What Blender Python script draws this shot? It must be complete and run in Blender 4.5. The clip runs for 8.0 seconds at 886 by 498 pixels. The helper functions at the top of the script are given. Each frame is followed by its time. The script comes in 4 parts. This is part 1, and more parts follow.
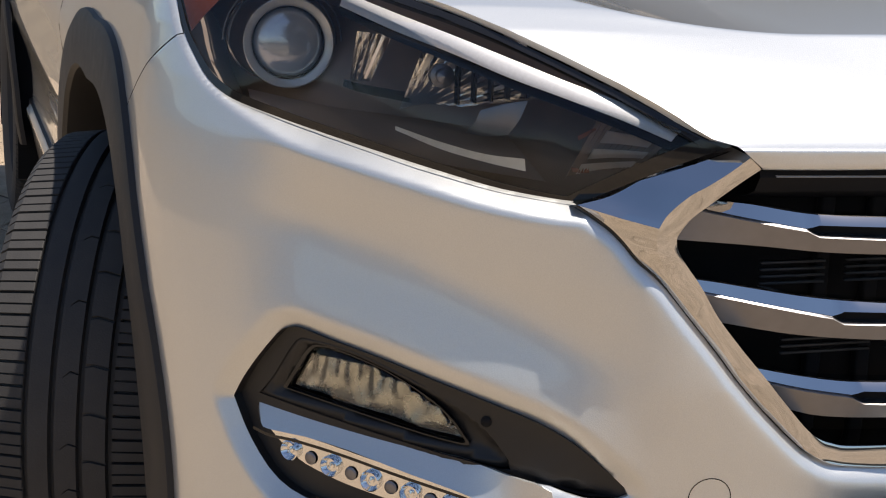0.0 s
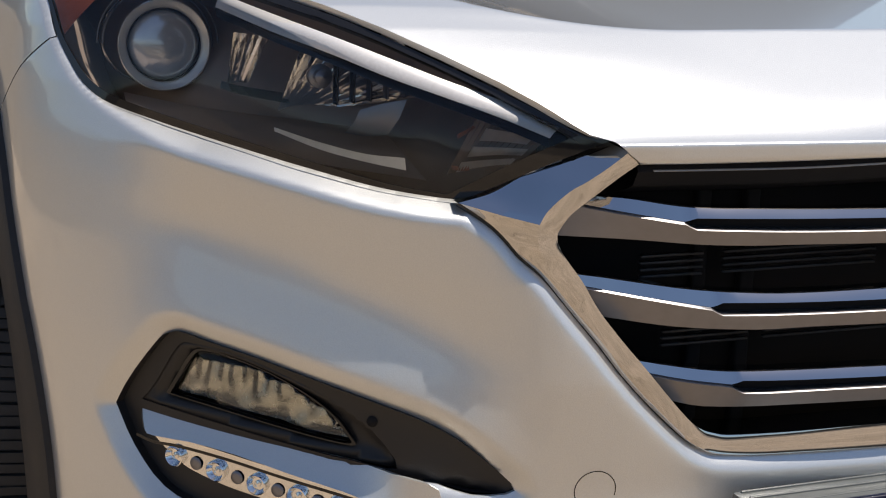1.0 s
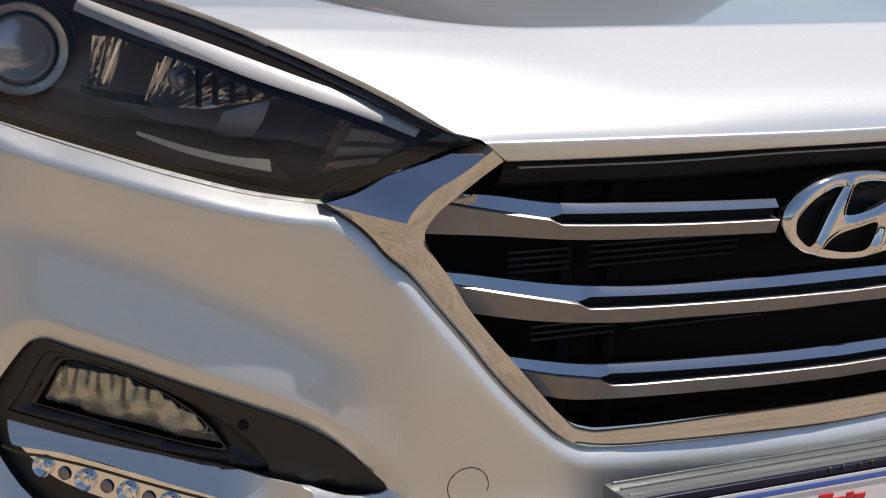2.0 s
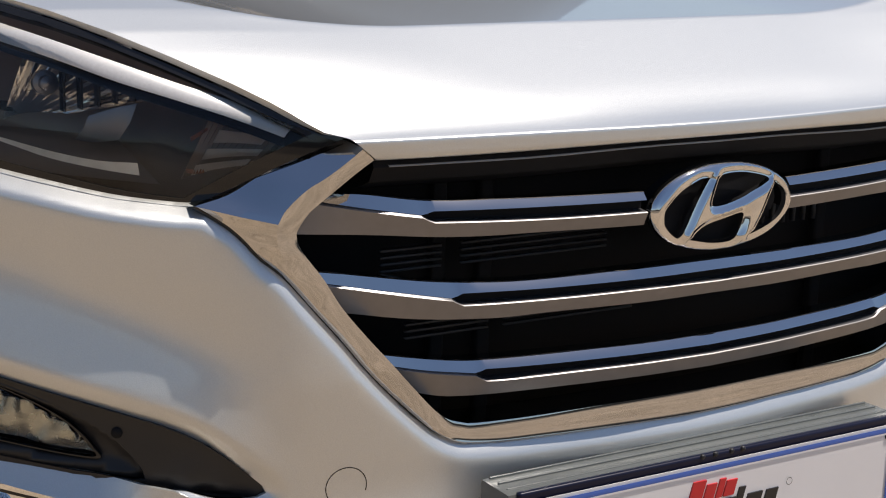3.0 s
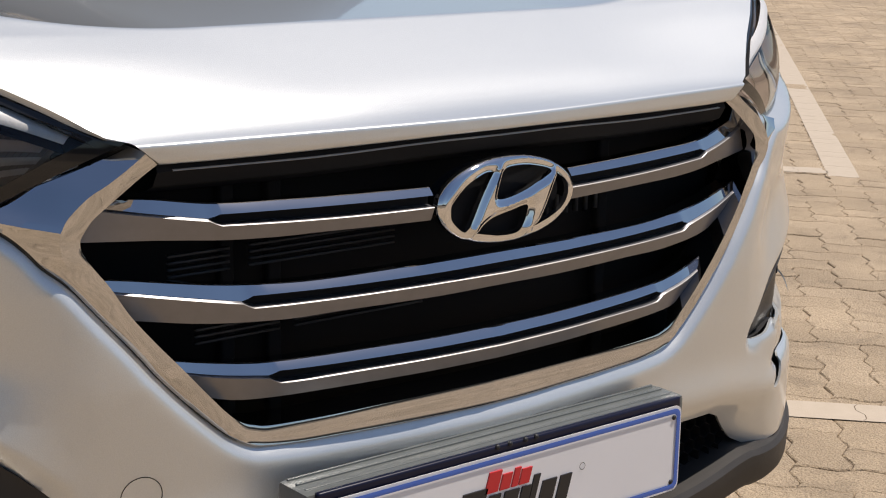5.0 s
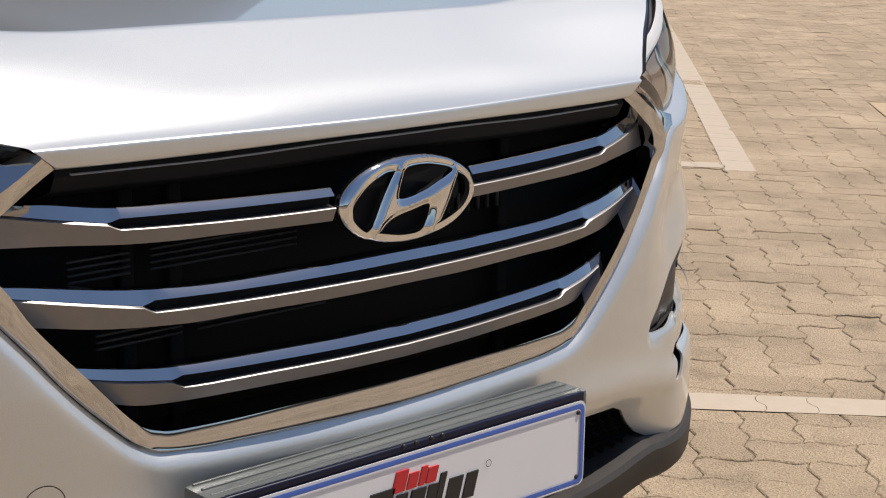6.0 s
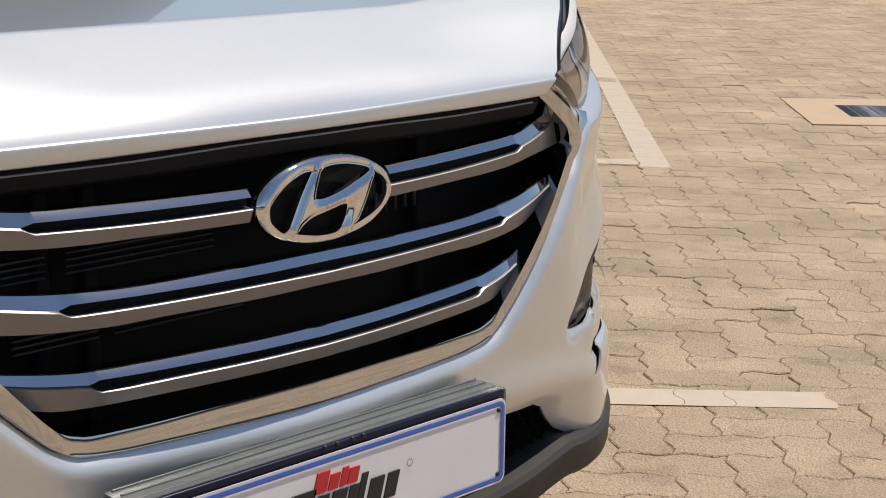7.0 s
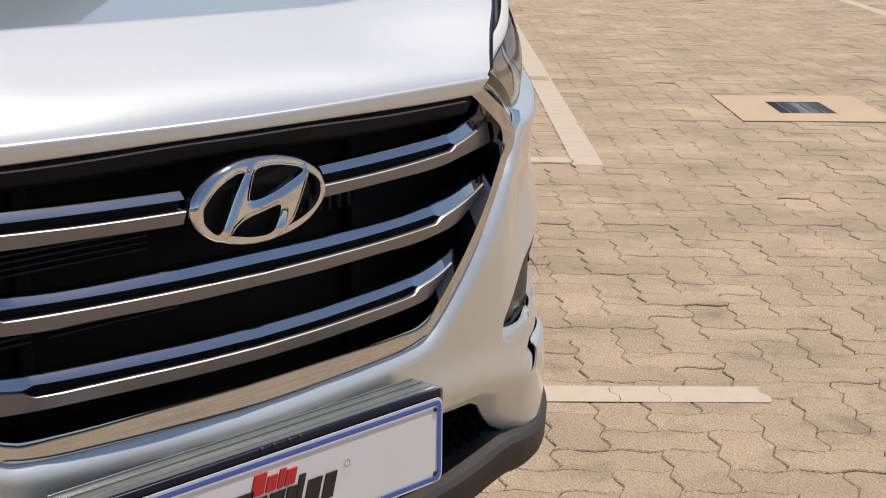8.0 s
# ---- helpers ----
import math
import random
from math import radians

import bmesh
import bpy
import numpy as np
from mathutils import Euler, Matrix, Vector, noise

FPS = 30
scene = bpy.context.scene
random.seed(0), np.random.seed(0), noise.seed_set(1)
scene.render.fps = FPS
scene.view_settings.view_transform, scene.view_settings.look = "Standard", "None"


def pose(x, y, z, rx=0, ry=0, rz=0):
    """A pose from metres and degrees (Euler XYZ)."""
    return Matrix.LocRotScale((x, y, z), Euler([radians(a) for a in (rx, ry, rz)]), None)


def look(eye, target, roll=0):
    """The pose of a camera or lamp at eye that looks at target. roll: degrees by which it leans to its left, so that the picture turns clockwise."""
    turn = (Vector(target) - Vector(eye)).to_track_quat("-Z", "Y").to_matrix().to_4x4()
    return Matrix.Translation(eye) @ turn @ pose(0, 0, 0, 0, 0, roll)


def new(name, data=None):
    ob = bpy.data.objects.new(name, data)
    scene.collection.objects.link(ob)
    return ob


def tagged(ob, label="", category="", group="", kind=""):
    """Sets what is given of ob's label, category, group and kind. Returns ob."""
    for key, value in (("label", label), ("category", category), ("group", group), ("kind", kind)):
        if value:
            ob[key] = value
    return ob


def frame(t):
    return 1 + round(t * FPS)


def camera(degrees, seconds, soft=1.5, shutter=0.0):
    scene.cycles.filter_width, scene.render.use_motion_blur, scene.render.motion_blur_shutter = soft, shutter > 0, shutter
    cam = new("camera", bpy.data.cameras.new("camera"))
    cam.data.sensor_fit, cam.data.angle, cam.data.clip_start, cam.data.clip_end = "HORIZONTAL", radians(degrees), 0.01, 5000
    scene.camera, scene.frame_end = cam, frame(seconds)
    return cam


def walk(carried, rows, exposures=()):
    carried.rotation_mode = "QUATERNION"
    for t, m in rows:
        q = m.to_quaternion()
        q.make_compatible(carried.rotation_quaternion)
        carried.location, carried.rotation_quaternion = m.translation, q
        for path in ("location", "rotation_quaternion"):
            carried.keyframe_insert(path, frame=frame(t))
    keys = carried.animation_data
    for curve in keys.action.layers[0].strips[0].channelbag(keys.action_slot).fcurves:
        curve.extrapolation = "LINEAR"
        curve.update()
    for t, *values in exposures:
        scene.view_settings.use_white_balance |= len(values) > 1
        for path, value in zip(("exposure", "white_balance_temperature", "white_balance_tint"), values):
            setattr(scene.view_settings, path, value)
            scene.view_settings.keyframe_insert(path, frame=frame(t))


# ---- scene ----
cam = camera(30.25, 8.0, soft=1.1)
EYE = (-1.1529, -1.2997, 1.120)  # a tripod head: the camera only pans
ROWS = [
    (0.0, 76.128, -2.352, -17.578),
    (0.5, 76.199, -2.286, -19.488),
    (1.0, 76.276, -2.118, -21.879),
    (1.5, 76.355, -2.025, -24.244),
    (3.0, 76.525, -1.590, -31.348),
    (3.5, 76.561, -1.444, -33.337),
    (4.0, 76.605, -1.333, -35.414),
    (4.5, 76.637, -1.240, -37.207),
    (6.0, 76.713, -0.879, -42.592),
    (6.5, 76.729, -0.785, -44.100),
    (7.0, 76.735, -0.712, -45.572),
    (7.5, 76.741, -0.631, -46.763),
    (8.0, 76.748, -0.566, -47.943),
]
walk(cam, [(t, pose(*EYE, rx, ry, rz)) for t, rx, ry, rz in ROWS], [(0.0, 0.37, 6650, 13), (0.5, 0.27, 6650, 13), (1.5, 0.10, 6650, 13), (3.0, 0.02, 6650, 13), (8.0, 0.00, 6650, 13)])

# ---- light: high midday sun, clear sky ----
TO_SUN = Vector((0.29, -0.155, 0.92)).normalized()
world = bpy.data.worlds.new("sky")
scene.world = world
world.use_nodes = True
wn = world.node_tree
sky = wn.nodes.new("ShaderNodeTexSky")
sky.sky_type, sky.sun_disc = "NISHITA", False
sky.sun_elevation = math.asin(TO_SUN.z)
sky.sun_rotation = math.atan2(TO_SUN.x, TO_SUN.y)
sky.air_density, sky.dust_density, sky.ozone_density = 1.0, 0.3, 1.6
bgn = wn.nodes["Background"]
bgn.inputs["Strength"].default_value = 0.09
wn.links.new(sky.outputs[0], bgn.inputs["Color"])
sun = new("sun", bpy.data.lights.new("sun", "SUN"))
sun.data.energy, sun.data.angle, sun.data.color = 4.9, radians(0.53), (1.0, 0.94, 0.85)
sun.matrix_world = look((4, 4, 8), Vector((4, 4, 8)) - TO_SUN)


# ---- materials ----
def material(name, colour, rough=0.5, metal=0.0, coat=0.0, coat_rough=0.04, spec=0.5):
    m = bpy.data.materials.new(name)
    m.use_nodes = True
    b = m.node_tree.nodes["Principled BSDF"]
    b.inputs["Base Color"].default_value = (*colour, 1)
    b.inputs["Roughness"].default_value = rough
    b.inputs["Metallic"].default_value = metal
    b.inputs["Coat Weight"].default_value = coat
    b.inputs["Coat Roughness"].default_value = coat_rough
    b.inputs["Specular IOR Level"].default_value = spec
    return m


def node(m, kind, **props):
    n = m.node_tree.nodes.new(kind)
    for k, v in props.items():
        n.inputs[k].default_value = v
    return n


def link(m, a, b):
    m.node_tree.links.new(a, b)


def mottled(m, scale, lo, hi, detail=4.0, seat="Base Color", rough=None):
    """Vary the base colour between lo and hi with noise in object space."""
    b = m.node_tree.nodes["Principled BSDF"]
    co = node(m, "ShaderNodeTexCoord")
    nz = node(m, "ShaderNodeTexNoise", Scale=scale, Detail=detail)
    link(m, co.outputs["Object"], nz.inputs["Vector"])
    mix = node(m, "ShaderNodeMix")
    mix.data_type = "RGBA"
    mix.inputs[6].default_value, mix.inputs[7].default_value = (*lo, 1), (*hi, 1)
    link(m, nz.outputs["Fac"], mix.inputs[0])
    link(m, mix.outputs[2], b.inputs[seat])
    if rough:
        mr = node(m, "ShaderNodeMapRange")
        mr.inputs["To Min"].default_value, mr.inputs["To Max"].default_value = rough
        link(m, nz.outputs["Fac"], mr.inputs["Value"])
        link(m, mr.outputs[0], b.inputs["Roughness"])
    return nz


def bumped(m, scale, strength, distance=0.002, detail=3.0):
    b = m.node_tree.nodes["Principled BSDF"]
    co = node(m, "ShaderNodeTexCoord")
    nz = node(m, "ShaderNodeTexNoise", Scale=scale, Detail=detail)
    link(m, co.outputs["Object"], nz.inputs["Vector"])
    bp = node(m, "ShaderNodeBump", Strength=strength, Distance=distance)
    link(m, nz.outputs["Fac"], bp.inputs["Height"])
    link(m, bp.outputs[0], b.inputs["Normal"])


PAINT = material("silver_metallic_paint", (0.68, 0.68, 0.68), 0.385, 0.66, 1.0, 0.03)
mottled(PAINT, 900.0, (0.602, 0.616, 0.611), (0.736, 0.751, 0.745), 2.0)
bumped(PAINT, 900.0, 0.30, 0.0005, 1.0)  # metal flake
CHROME = material("chrome", (0.60, 0.60, 0.61), 0.05, 1.0)
mottled(CHROME, 25.0, (0.54, 0.54, 0.55), (0.60, 0.60, 0.61), 3.0, rough=(0.025, 0.06))
POLISH = material("polished_badge_chrome", (0.72, 0.72, 0.73), 0.03, 1.0)
mottled(POLISH, 30.0, (0.66, 0.66, 0.67), (0.76, 0.76, 0.77), 3.0, rough=(0.02, 0.05))
SATIN = material("satin_grey_metal", (0.42, 0.40, 0.38), 0.28, 0.9)
mottled(SATIN, 60.0, (0.208, 0.207, 0.226), (0.256, 0.256, 0.280), 3.0, rough=(0.34, 0.42))
TRIM = material("satin_silver_trim", (0.55, 0.56, 0.58), 0.22, 0.95)
mottled(TRIM, 40.0, (0.33, 0.325, 0.32), (0.40, 0.39, 0.385), 3.0, rough=(0.46, 0.55))
GLOSS = material("gloss_black_plastic", (0.012, 0.012, 0.013), 0.08)
BLACK = material("black_plastic", (0.022, 0.021, 0.021), 0.45)
mottled(BLACK, 40.0, (0.011, 0.0105, 0.011), (0.018, 0.017, 0.0175), 4.0, rough=(0.38, 0.55))
bumped(BLACK, 900.0, 0.25, 0.0006)
CLAD = material("grained_black_cladding", (0.035, 0.033, 0.032), 0.6, spec=0.45)
mottled(CLAD, 30.0, (0.024, 0.021, 0.019), (0.038, 0.034, 0.031), 5.0, rough=(0.5, 0.7))
bumped(CLAD, 700.0, 0.4, 0.0008)
DARK = material("dark_void", (0.010, 0.010, 0.0112), 0.8, spec=0.2)
FIN = material("grey_radiator_fins", (0.05, 0.05, 0.05), 0.5, 0.4)
RUBBER = material("tyre_rubber", (0.022, 0.022, 0.024), 0.75)
mottled(RUBBER, 35.0, (0.024, 0.023, 0.023), (0.058, 0.055, 0.052), 6.0, rough=(0.65, 0.9))
bumped(RUBBER, 400.0, 0.3, 0.001)
ALLOY = material("alloy_wheel", (0.55, 0.55, 0.56), 0.3, 0.9)
HOLDER = material("dark_grey_holder_plastic", (0.20, 0.21, 0.20), 0.22)
mottled(HOLDER, 30.0, (0.10, 0.108, 0.104), (0.14, 0.148, 0.142), 4.0, rough=(0.16, 0.3))
PLATE = material("white_plate_sheet", (0.80, 0.79, 0.80), 0.3)
mottled(PLATE, 14.0, (0.77, 0.76, 0.77), (0.82, 0.81, 0.82), 5.0, rough=(0.22, 0.4))
BLUE = material("blue_border", (0.06, 0.14, 0.50), 0.35)
NAVY = material("navy_plate_edge", (0.005, 0.006, 0.022), 0.35, spec=0.3)
RED = material("red_print", (0.55, 0.02, 0.025), 0.4)
INK = material("black_print", (0.012, 0.012, 0.014), 0.4)
AMBER = material("amber_plastic", (0.20, 0.060, 0.022), 0.45)
mottled(AMBER, 160.0, (0.07, 0.030, 0.018), (0.30, 0.10, 0.04), 4.0)
MARKER = material("dark_red_marker", (0.11, 0.026, 0.016), 0.25)
mottled(MARKER, 40.0, (0.05, 0.012, 0.008), (0.17, 0.05, 0.03), 4.0)
REFLECT = material("reflector_metal", (0.80, 0.80, 0.80), 0.12, 1.0)
bumped(REFLECT, 60.0, 0.12, 0.004)
FOGMETAL = material("dull_fog_reflector", (0.40, 0.41, 0.37), 0.22, 0.9)
mottled(FOGMETAL, 120.0, (0.36, 0.37, 0.33), (0.66, 0.66, 0.60), 5.0, rough=(0.18, 0.34))
HOUSE = material("dark_brown_lamp_housing", (0.020, 0.016, 0.014), 0.30, spec=0.3)
mottled(HOUSE, 18.0, (0.17, 0.135, 0.115), (0.32, 0.25, 0.21), 4.0, rough=(0.35, 0.55))
CLEARGREY = material("smoky_ribbed_plastic", (0.40, 0.36, 0.33), 0.32, 0.35)
mottled(CLEARGREY, 90.0, (0.40, 0.35, 0.31), (0.74, 0.68, 0.62), 5.0, rough=(0.25, 0.4))
LENSGLASS = material("projector_glass", (0.62, 0.65, 0.68), 0.18, 0.45, 1.0)
bumped(LENSGLASS, 60.0, 0.15, 0.004)
PORCELAIN = material("white_light_guide", (0.66, 0.65, 0.64), 0.42, 0.15)
mottled(PORCELAIN, 300.0, (0.56, 0.55, 0.54), (0.70, 0.69, 0.68), 3.0)
PALE = material("pale_lamp_trim", (0.74, 0.68, 0.58), 0.4, 0.2)
mottled(PALE, 70.0, (0.56, 0.50, 0.42), (0.80, 0.74, 0.64), 4.0)
RINGMETAL = material("bright_ring_metal", (0.86, 0.84, 0.79), 0.22, 0.55)
TINT = material("tinted_window_glass", (0.01, 0.012, 0.013), 0.03)


def clear(name, tint, ior=1.45):
    """Thin clear cover: sees straight through, mirrors at grazing angles."""
    m = bpy.data.materials.new(name)
    m.use_nodes = True
    t = m.node_tree
    t.nodes.remove(t.nodes["Principled BSDF"])
    a = node(m, "ShaderNodeBsdfTransparent", Color=(*tint, 1))
    g = node(m, "ShaderNodeBsdfGlossy", Roughness=0.015)
    fr = node(m, "ShaderNodeFresnel", IOR=ior)
    mx = node(m, "ShaderNodeMixShader")
    link(m, fr.outputs[0], mx.inputs[0])
    link(m, a.outputs[0], mx.inputs[1])
    link(m, g.outputs[0], mx.inputs[2])
    link(m, mx.outputs[0], t.nodes["Material Output"].inputs["Surface"])
    return m


CLEAR = clear("clear_lamp_cover", (0.95, 0.95, 0.94), 1.46)

PAVER = material("sandy_concrete_paver", (0.42, 0.34, 0.25), 0.85)


def paver_nodes(m):
    b = m.node_tree.nodes["Principled BSDF"]
    geo, info = node(m, "ShaderNodeNewGeometry"), node(m, "ShaderNodeObjectInfo")
    add = node(m, "ShaderNodeMath")
    link(m, geo.outputs["Random Per Island"], add.inputs[0])
    link(m, info.outputs["Random"], add.inputs[1])
    fr = node(m, "ShaderNodeMath")
    fr.operation = "FRACT"
    link(m, add.outputs[0], fr.inputs[0])
    ramp = node(m, "ShaderNodeValToRGB")
    e = ramp.color_ramp.elements
    e[0].color, e[1].color = (0.408, 0.309, 0.203, 1), (0.463, 0.354, 0.238, 1)
    link(m, fr.outputs[0], ramp.inputs[0])
    fine = node(m, "ShaderNodeTexNoise", Scale=260.0, Detail=6.0, Roughness=0.7)
    wide = node(m, "ShaderNodeTexNoise", Scale=2.2, Detail=5.0)
    link(m, geo.outputs["Position"], fine.inputs["Vector"])
    link(m, geo.outputs["Position"], wide.inputs["Vector"])
    f2 = node(m, "ShaderNodeMapRange")
    f2.inputs["From Min"].default_value, f2.inputs["From Max"].default_value = 0.3, 0.7
    f2.inputs["To Min"].default_value, f2.inputs["To Max"].default_value = 0.62, 1.30
    link(m, fine.outputs["Fac"], f2.inputs["Value"])
    w2 = node(m, "ShaderNodeMapRange")
    w2.inputs["From Min"].default_value, w2.inputs["From Max"].default_value = 0.3, 0.7
    w2.inputs["To Min"].default_value, w2.inputs["To Max"].default_value = 0.80, 1.12
    link(m, wide.outputs["Fac"], w2.inputs["Value"])
    blot = node(m, "ShaderNodeTexNoise", Scale=7.0, Detail=7.0, Roughness=0.65, Distortion=0.6)
    link(m, geo.outputs["Position"], blot.inputs["Vector"])
    b2 = node(m, "ShaderNodeMapRange")
    b2.inputs["From Min"].default_value, b2.inputs["From Max"].default_value = 0.52, 0.70
    b2.inputs["To Min"].default_value, b2.inputs["To Max"].default_value = 1.0, 0.72
    link(m, blot.outputs["Fac"], b2.inputs["Value"])
    k0 = node(m, "ShaderNodeMath")
    k0.operation = "MULTIPLY"
    link(m, f2.outputs[0], k0.inputs[0])
    link(m, b2.outputs[0], k0.inputs[1])
    k = node(m, "ShaderNodeMath")
    k.operation = "MULTIPLY"
    link(m, k0.outputs[0], k.inputs[0])
    link(m, w2.outputs[0], k.inputs[1])
    mul = node(m, "ShaderNodeVectorMath")
    mul.operation = "SCALE"
    link(m, ramp.outputs[0], mul.inputs[0])
    link(m, k.outputs[0], mul.inputs["Scale"])
    link(m, mul.outputs[0], b.inputs["Base Color"])
    grit = node(m, "ShaderNodeTexVoronoi", Scale=150.0)
    link(m, geo.outputs["Position"], grit.inputs["Vector"])
    mixed = node(m, "ShaderNodeMath")
    link(m, fine.outputs["Fac"], mixed.inputs[0])
    link(m, grit.outputs["Distance"], mixed.inputs[1])
    bp = node(m, "ShaderNodeBump", Strength=1.0, Distance=0.0035)
    link(m, mixed.outputs[0], bp.inputs["Height"])
    link(m, bp.outputs[0], b.inputs["Normal"])


paver_nodes(PAVER)
SOIL = material("sandy_joint_soil", (0.16, 0.125, 0.085), 0.95)
mottled(SOIL, 9.0, (0.06, 0.045, 0.029), (0.23, 0.18, 0.12), 8.0)
LINE = material("worn_white_road_paint", (0.62, 0.55, 0.46), 0.75)
mottled(LINE, 22.0, (0.42, 0.345, 0.26), (0.51, 0.425, 0.33), 8.0)
bumped(LINE, 250.0, 0.4, 0.0015)
SLAB = material("smooth_concrete_slab", (0.50, 0.40, 0.28), 0.85)
mottled(SLAB, 5.0, (0.40, 0.29, 0.182), (0.50, 0.375, 0.25), 8.0)
IRON = material("grey_iron_grate", (0.10, 0.11, 0.12), 0.5, 0.6)

# ---- mesh helpers ----
DROP = 0.08  # the car is drawn on a datum 8 cm under the paving


def mesh_from(name, verts, faces, mats, indices=None, smooth=True, drop=DROP):
    me = bpy.data.meshes.new(name)
    me.from_pydata([(x, y, z - drop) for x, y, z in verts], [], faces)
    for m in mats if isinstance(mats, (list, tuple)) else [mats]:
        me.materials.append(m)
    if indices:
        me.polygons.foreach_set("material_index", indices)
    me.polygons.foreach_set("use_smooth", [smooth] * len(me.polygons))
    me.update()
    return me


def part(name, geometry, mats, parent, label="", smooth=True, indices=None, sharp=None, drop=DROP):
    """One mesh object under a thing or under a part."""
    verts, faces = geometry
    ob = new(name, mesh_from(name, verts, faces, mats, indices, smooth, drop))
    ob.parent = parent
    if sharp:
        ob.data.set_sharp_from_angle(angle=radians(sharp))
    if label:
        ob["label"] = label
    return ob


def flip(geometry):
    """The mirror image about the car's middle."""
    verts, faces = geometry
    return [(-x, y, z) for x, y, z in verts], [tuple(reversed(f)) for f in faces]


def join(*shapes):
    verts, faces = [], []
    for v, f in shapes:
        n = len(verts)
        verts += list(v)
        faces += [tuple(i + n for i in g) for g in f]
    return verts, faces


def spline(points, per=6):
    """A Catmull-Rom curve through points."""
    p = [np.array(a, float) for a in points]
    p = [2 * p[0] - p[1], *p, 2 * p[-1] - p[-2]]
    out = []
    for i in range(1, len(p) - 2):
        for k in range(per):
            t = k / per
            a, b, c, d = p[i - 1], p[i], p[i + 1], p[i + 2]
            out.append(0.5 * (2 * b + (c - a) * t + (2 * a - 5 * b + 4 * c - d) * t * t + (3 * b - a - 3 * c + d) * t ** 3))
    out.append(p[-2])
    return [tuple(float(x) for x in a) for a in out]


def sheet(rows):
    """Quads between rows of points of the same length."""
    n = len(rows[0])
    verts = [tuple(p) for r in rows for p in r]
    faces = [(i * n + j, i * n + j + 1, (i + 1) * n + j + 1, (i + 1) * n + j) for i in range(len(rows) - 1) for j in range(n - 1)]
    return verts, faces


def shell(geometry, offset):
    """A sheet given thickness: the same sheet moved by offset, and a rim that joins the two."""
    verts, faces = geometry
    n = len(verts)
    o = np.array(offset, float)
    back = [tuple(np.array(v) + o) for v in verts]
    edges = {}
    for f in faces:
        for a, b in zip(f, f[1:] + f[:1]):
            edges[(a, b)] = True
    rim = [(b, a, a + n, b + n) for a, b in edges if (b, a) not in edges]
    return list(verts) + back, list(faces) + [tuple(i + n for i in reversed(f)) for f in faces] + rim


def box(cx, cy, cz, sx, sy, sz, r=0.0, turn=None):
    """A box with bevelled edges."""
    bm = bmesh.new()
    bmesh.ops.create_cube(bm, size=1.0)
    bmesh.ops.scale(bm, vec=(sx, sy, sz), verts=bm.verts)
    if r:
        bmesh.ops.bevel(bm, geom=bm.edges[:], offset=r, segments=2, affect="EDGES", profile=0.7)
    if turn:
        bmesh.ops.transform(bm, matrix=pose(0, 0, 0, *turn), verts=bm.verts)
    bmesh.ops.translate(bm, vec=(cx, cy, cz), verts=bm.verts)
    bm.verts.ensure_lookup_table()
    g = [tuple(v.co) for v in bm.verts], [tuple(v.index for v in f.verts) for f in bm.faces]
    bm.free()
    return g


def lathe(profile, n, centre, axis, arc=1.0):
    """A profile of (along, radius) turned round an axis through centre."""
    a = Vector(axis).normalized()
    q = a.to_track_quat("Z", "Y").to_matrix()
    verts, faces = [], []
    m = len(profile)
    for i in range(n):
        c, s = math.cos(2 * math.pi * i / n * arc), math.sin(2 * math.pi * i / n * arc)
        for h, r in profile:
            verts.append(tuple(Vector(centre) + q @ Vector((r * c, r * s, h))))
    for i in range(n if arc == 1.0 else n - 1):
        k = (i + 1) % n
        for j in range(m - 1):
            faces.append((i * m + j, k * m + j, k * m + j + 1, i * m + j + 1))
    return verts, faces


def prism(outline, front, back):
    """A flat outline (x, z) pushed from the depth front(x, z) to back(x, z), with both ends closed."""
    n = len(outline)
    verts = [(x, front(x, z), z) for x, z in outline] + [(x, back(x, z), z) for x, z in outline]
    return verts, [tuple(range(n)), tuple(range(2 * n - 1, n - 1, -1))] + [(i, i + n, (i + 1) % n + n, (i + 1) % n) for i in range(n)]


# ---- the car's skin: a plan curve, leaned back with height ----
def nose(x):
    """Plan curve of the front: how far it lies back at half-width x."""
    k = min(1.0, abs(x) / 0.34)
    return 0.604 * x ** 4 + 0.02 * k * k * (3 - 2 * k)


_px, _py = [], []
for i in range(173):
    _px.append(i * 0.005)
    _py.append(nose(i * 0.005))
_a = math.atan2(_py[-1] - _py[-2], _px[-1] - _px[-2])
for i in range(50):
    _a2 = _a + (math.pi / 2 - _a) * min(1.0, (i + 1) / 42)
    _px.append(_px[-1] + 0.005 * math.cos(_a2))
    _py.append(_py[-1] + 0.005 * math.sin(_a2))
_px.append(_px[-1] + 0.004)
_py.append(_py[-1] + 0.9)
_px.append(_px[-1] - 0.01)
_py.append(4.2)
PX, PY = np.array(_px), np.array(_py)
PS = np.concatenate([[0], np.cumsum(np.hypot(np.diff(PX), np.diff(PY)))])
NX, NY = np.gradient(PY, PS), -np.gradient(PX, PS)  # outward in plan
LEAN_Z = [0.2, 0.45, 0.70, 0.80, 0.86, 0.90, 0.95, 1.0, 1.05]
LEAN_CORNER = [0.02, 0.0, 0.0, 0.003, 0.008, 0.013, 0.026, 0.045, 0.070]
LEAN_SIDE = [0.06, 0.022, 0.003, 0.001, 0.002, 0.004, 0.009, 0.016, 0.030]
LEAN_GRILLE = [0.04, 0.018, 0.0, 0.0, 0.003, 0.008, 0.016, 0.030, 0.05]


